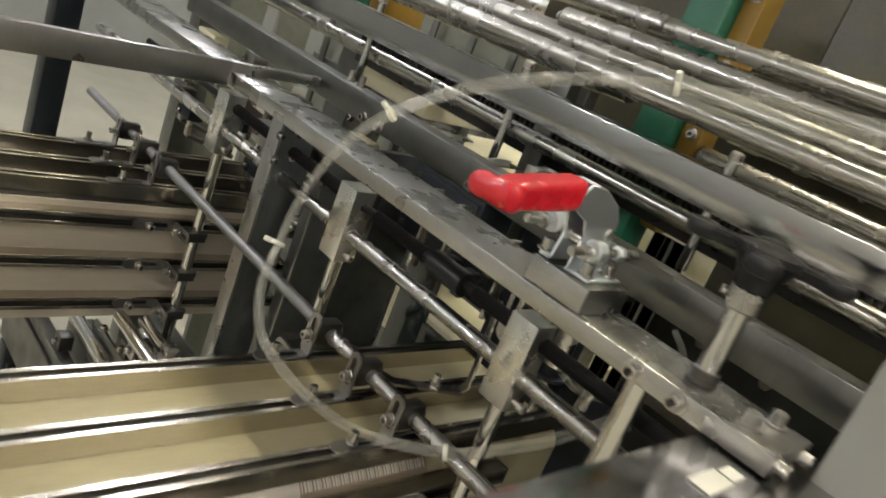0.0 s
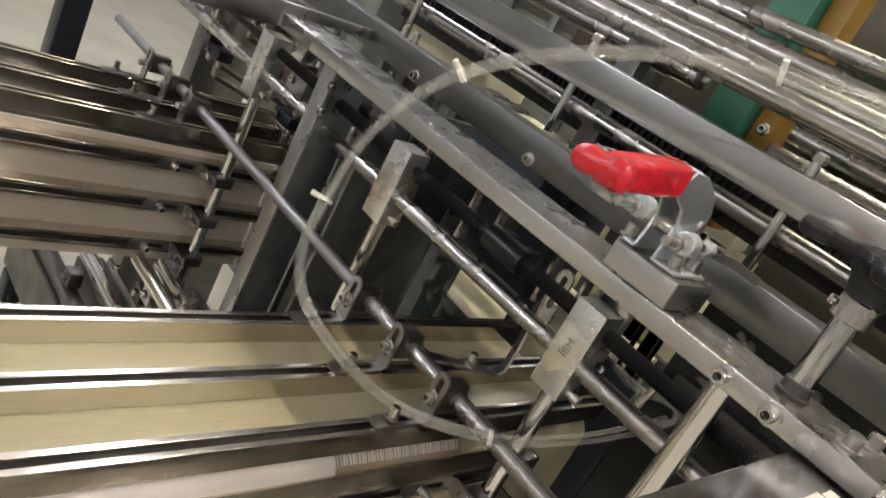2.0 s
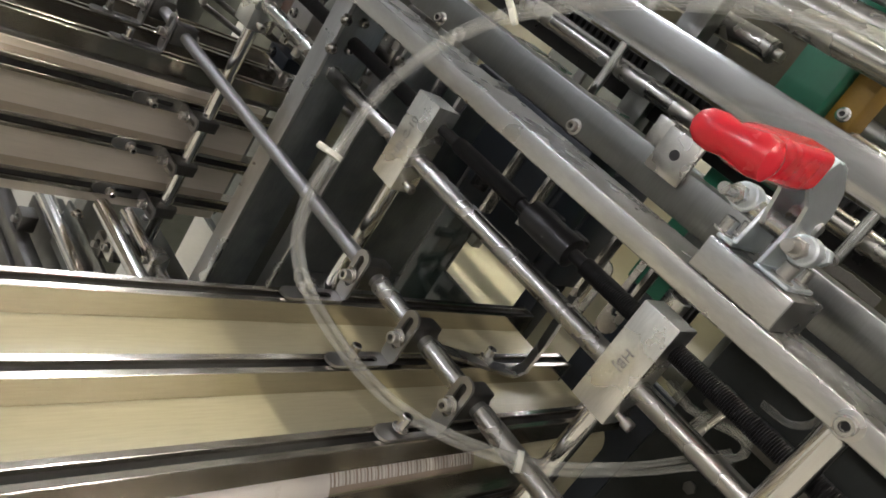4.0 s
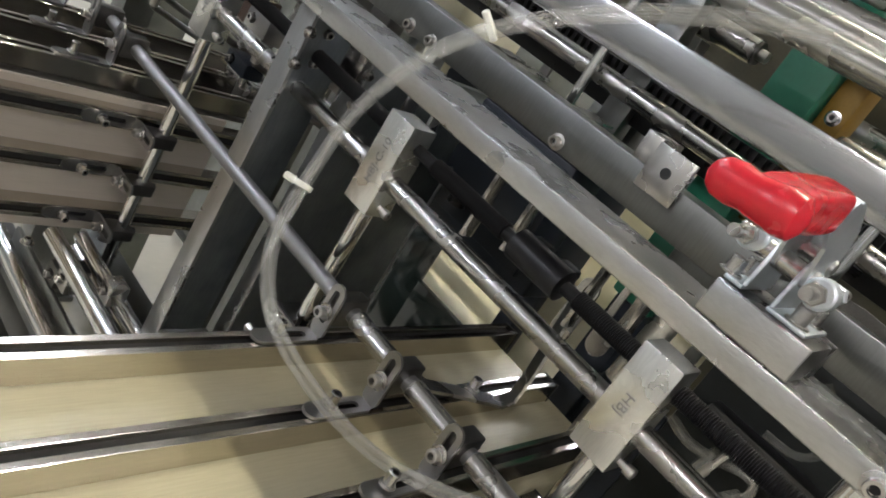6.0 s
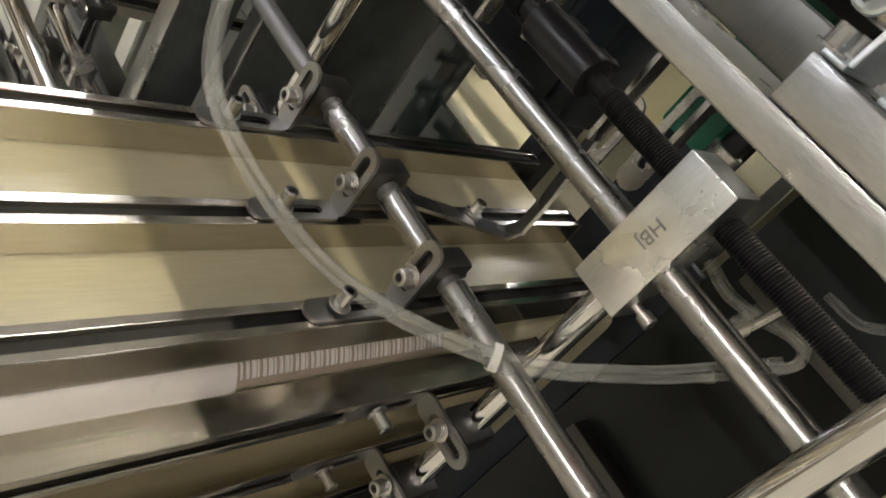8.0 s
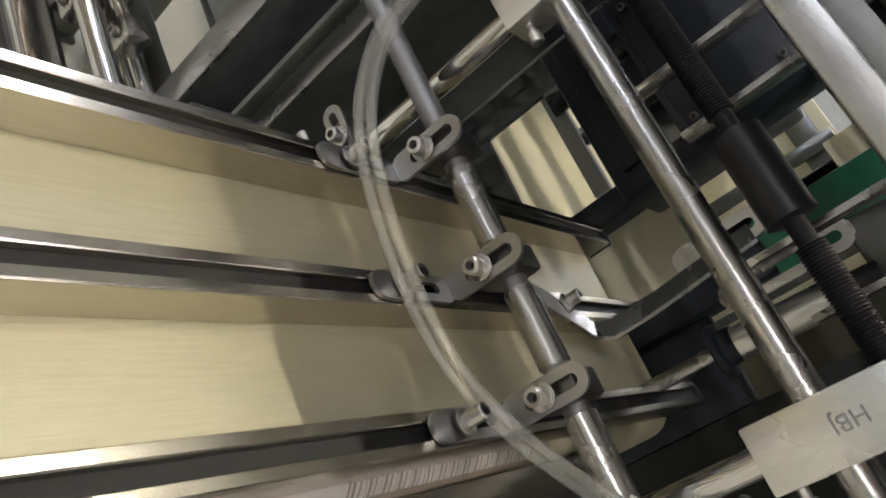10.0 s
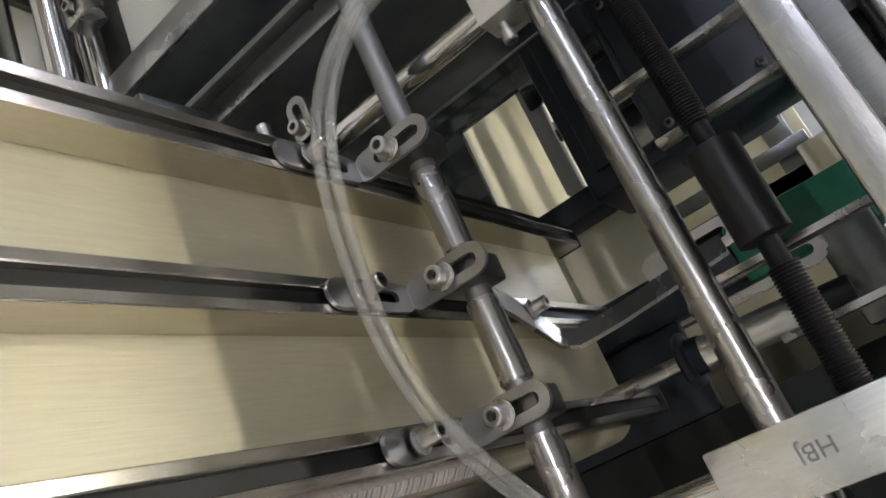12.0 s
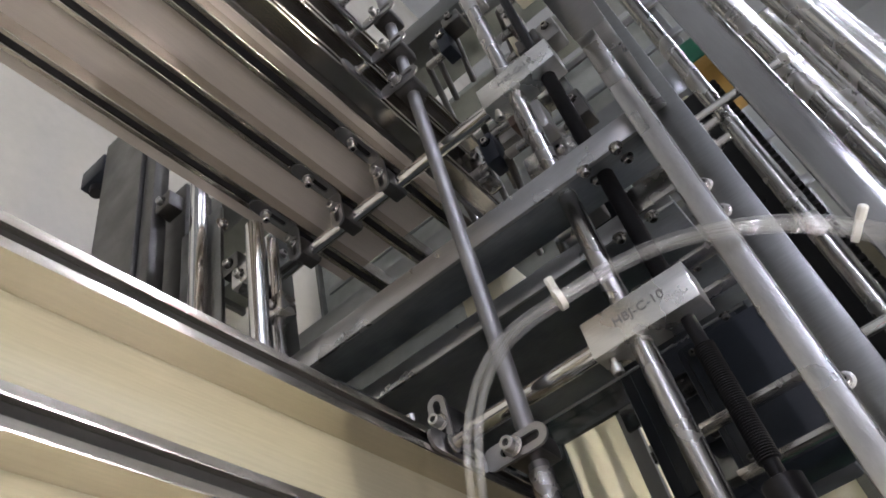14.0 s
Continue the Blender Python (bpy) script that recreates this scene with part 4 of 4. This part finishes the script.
for k in range(16):
    look_of = ((STAINLESS, "bright fitting among the far shafts"), (DARK_STEEL, "dark fitting among the far shafts"), (HOUSING, "black plastic fitting among the far shafts"), (BRACKET, "dull steel fitting among the far shafts"))[k % 4]
    FITTINGS.append((-0.86 + 0.030 * k + chance.uniform(-0.01, 0.01), chance.uniform(0.155, 0.30), chance.uniform(-0.10, 0.13), chance.uniform(0.022, 0.06), chance.uniform(0.015, 0.05)) + look_of)
for x, y, z, w, h, m, lab in FITTINGS:
    t = thing("fitting", (x, y, z), lab, "fitting", "far fittings")
    part("body", box(x - w / 2, x + w / 2, y, y + 0.03, z, z + h, 0.003), m, t)
    part("neck", rod((x + w * 0.2, y + 0.015, z - 0.03), (x + w * 0.2, y + 0.015, z), 0.006, 14), STEEL, t)
    cap_screw("screw", (x - w * 0.2, y, z + h / 2), (0, -1, 0), t, 0.005, 0.006)
    part("stalk", rod((x + w * 0.2, y + 0.015, z - 0.03), (x + w * 0.2, y + 0.115, z - 0.06), 0.005, 12), DARK_STEEL, t)

# ---- between the two tables ----
for y, z, r, x0, x1 in ((-0.0385, -0.262, 0.010, -0.72, 0.06), (-0.045, -0.172, 0.009, -0.40, 0.06), (0.02, -0.215, 0.008, -0.46, 0.06), (0.045, -0.262, 0.008, -0.50, 0.06)):
    solid("cross_rod", rod((x0, y, z), (x1, y, z), r, 20), CHROME, "bright round cross rod under the tables", "rod", "cross rods")
for y0, y1, z0, z1, x0, x1, m in ((-0.075, -0.055, -0.315, -0.295, -0.72, 0.05, DARK_STEEL), (-0.02, 0.02, -0.36, -0.31, -0.62, 0.05, DARK_STEEL), (0.07, 0.10, -0.30, -0.26, -0.55, 0.05, DULL), (-0.0795, -0.062, -0.3995, -0.3175, -0.73, 0.05, DARK_STEEL), (-0.032, -0.0265, -0.30, -0.235, -0.50, 0.05, DULL)):
    t = thing("cross_bar", ((x0 + x1) / 2, (y0 + y1) / 2, z0), "flat dull steel cross bar under the tables", "bar", "cross bars")
    part("bar", box(x0, x1, y0, y1, z0, z1, 0.002), m, t)
    for x in (x0 + 0.03, (x0 + x1) / 2, x1 - 0.03):
        cap_screw("screw", (x, (y0 + y1) / 2, z1), (0, 0, 1), t, 0.005, 0.005)
BX = thing("limit_switch", (-0.695, -0.068, -0.447), "black limit switch box with a round lever", "switch")
part("box", box(-0.715, -0.68, -0.082, -0.055, -0.447, -0.3997, 0.003), HOUSING, BX)
part("lever", rod((-0.6802, -0.068, -0.43), (-0.668, -0.068, -0.43), 0.009, 16), BLACK, BX)
for i, (x, y, z) in enumerate(((-0.40, -0.02, -0.225), (-0.36, -0.03, -0.20), (-0.42, 0.01, -0.24), (-0.33, 0.0, -0.19), (-0.52, -0.06, -0.285))):
    c = thing("rod_joint", (x, y, z - 0.012), "small steel joint with socket screws on a cross rod", "joint", "rod joints")
    part("body", box(x - 0.012, x + 0.012, y - 0.010, y + 0.010, z - 0.012, z + 0.012, 0.002), STAINLESS if i % 2 else DARK_STEEL, c)
    cap_screw("screw", (x, y - 0.010, z), (0, -1, 0), c, 0.0045, 0.006)

SP = thing("support_post", (-0.10, -0.08, -1.0), "grey steel support post under the near guide table", "support post")
part("post", box(-0.118, -0.082, -0.10, -0.06, -0.99, -0.052, 0.002), DULL, SP)
part("foot_plate", box(-0.14, -0.06, -0.12, -0.04, -1.0, -0.989, 0.001), DARK_STEEL, SP)

# ---- paper and boards beyond ----
for x0, x1, y, z1, m, lab in ((-1.75, -0.47, 1.05, 0.36, HALL_GREY, "grey green side of the machine cabinet behind"), (-0.46, 0.12, 0.98, 0.16, PAPER, "pale cream side of the machine cabinet behind")):
    t = thing("machine_cabinet", ((x0 + x1) / 2, y, -1.0), lab, "machine cabinet", "machine cabinets")
    part("panel", box(x0, x1, y, y + 0.012, -0.99, z1, 0.003), m, t)
    part("rail", box(x0, x1, y - 0.02, y - 0.0005, z1 - 0.06, z1 - 0.02, 0.002), DULL, t)
    part("rail", box(x0, x1, y - 0.02, y - 0.0005, z1 - 0.36, z1 - 0.33, 0.002), DULL, t)
    part("foot", box(x0, x1, y - 0.02, y + 0.03, -1.0, -0.99, 0.001), DULL, t)
    for i in range(int((x1 - x0) / 0.16)):
        part("stile", box(x0 + 0.05 + 0.16 * i, x0 + 0.075 + 0.16 * i, y - 0.03, y - 0.0205, -0.95, z1 - 0.005, 0.002), DULL if i % 3 else DARK_STEEL, t)
for x0, x1, y0, y1, z1, m, lab in ((-0.70, -0.42, 0.62, 0.90, 0.10, PAPER, "pale paper stack on the table behind"), (0.14, 0.50, 0.66, 0.95, 0.30, HALL_GREY, "grey green tray beyond the rollers"), (-0.75, -0.16, 0.50, 0.955, -0.17, PAPER, "pale paper stack lying below the dark backing sheet"), (-0.15, -0.05, 0.66, 0.72, 0.22, PAPER, "pale cream tray beyond the rollers"), (-0.70, -0.50, 0.44, 0.60, 0.235, PAPER, "pale cream tray beside the frame post")):
    t = thing("paper_pile", ((x0 + x1) / 2, (y0 + y1) / 2, -1.0), lab, "paper pile", "piles behind")
    part("block", box(x0, x1, y0, y1, z1 - 0.08, z1, 0.003), m, t)
    for lx in (x0 + 0.03, x1 - 0.03):
        for ly in (y0 + 0.03, y1 - 0.03):
            part("leg", box(lx - 0.012, lx + 0.012, ly - 0.012, ly + 0.012, -1.0, z1 - 0.0805, 0.002), DULL, t)


def motions():
    """Nothing in the place moves."""


motions()
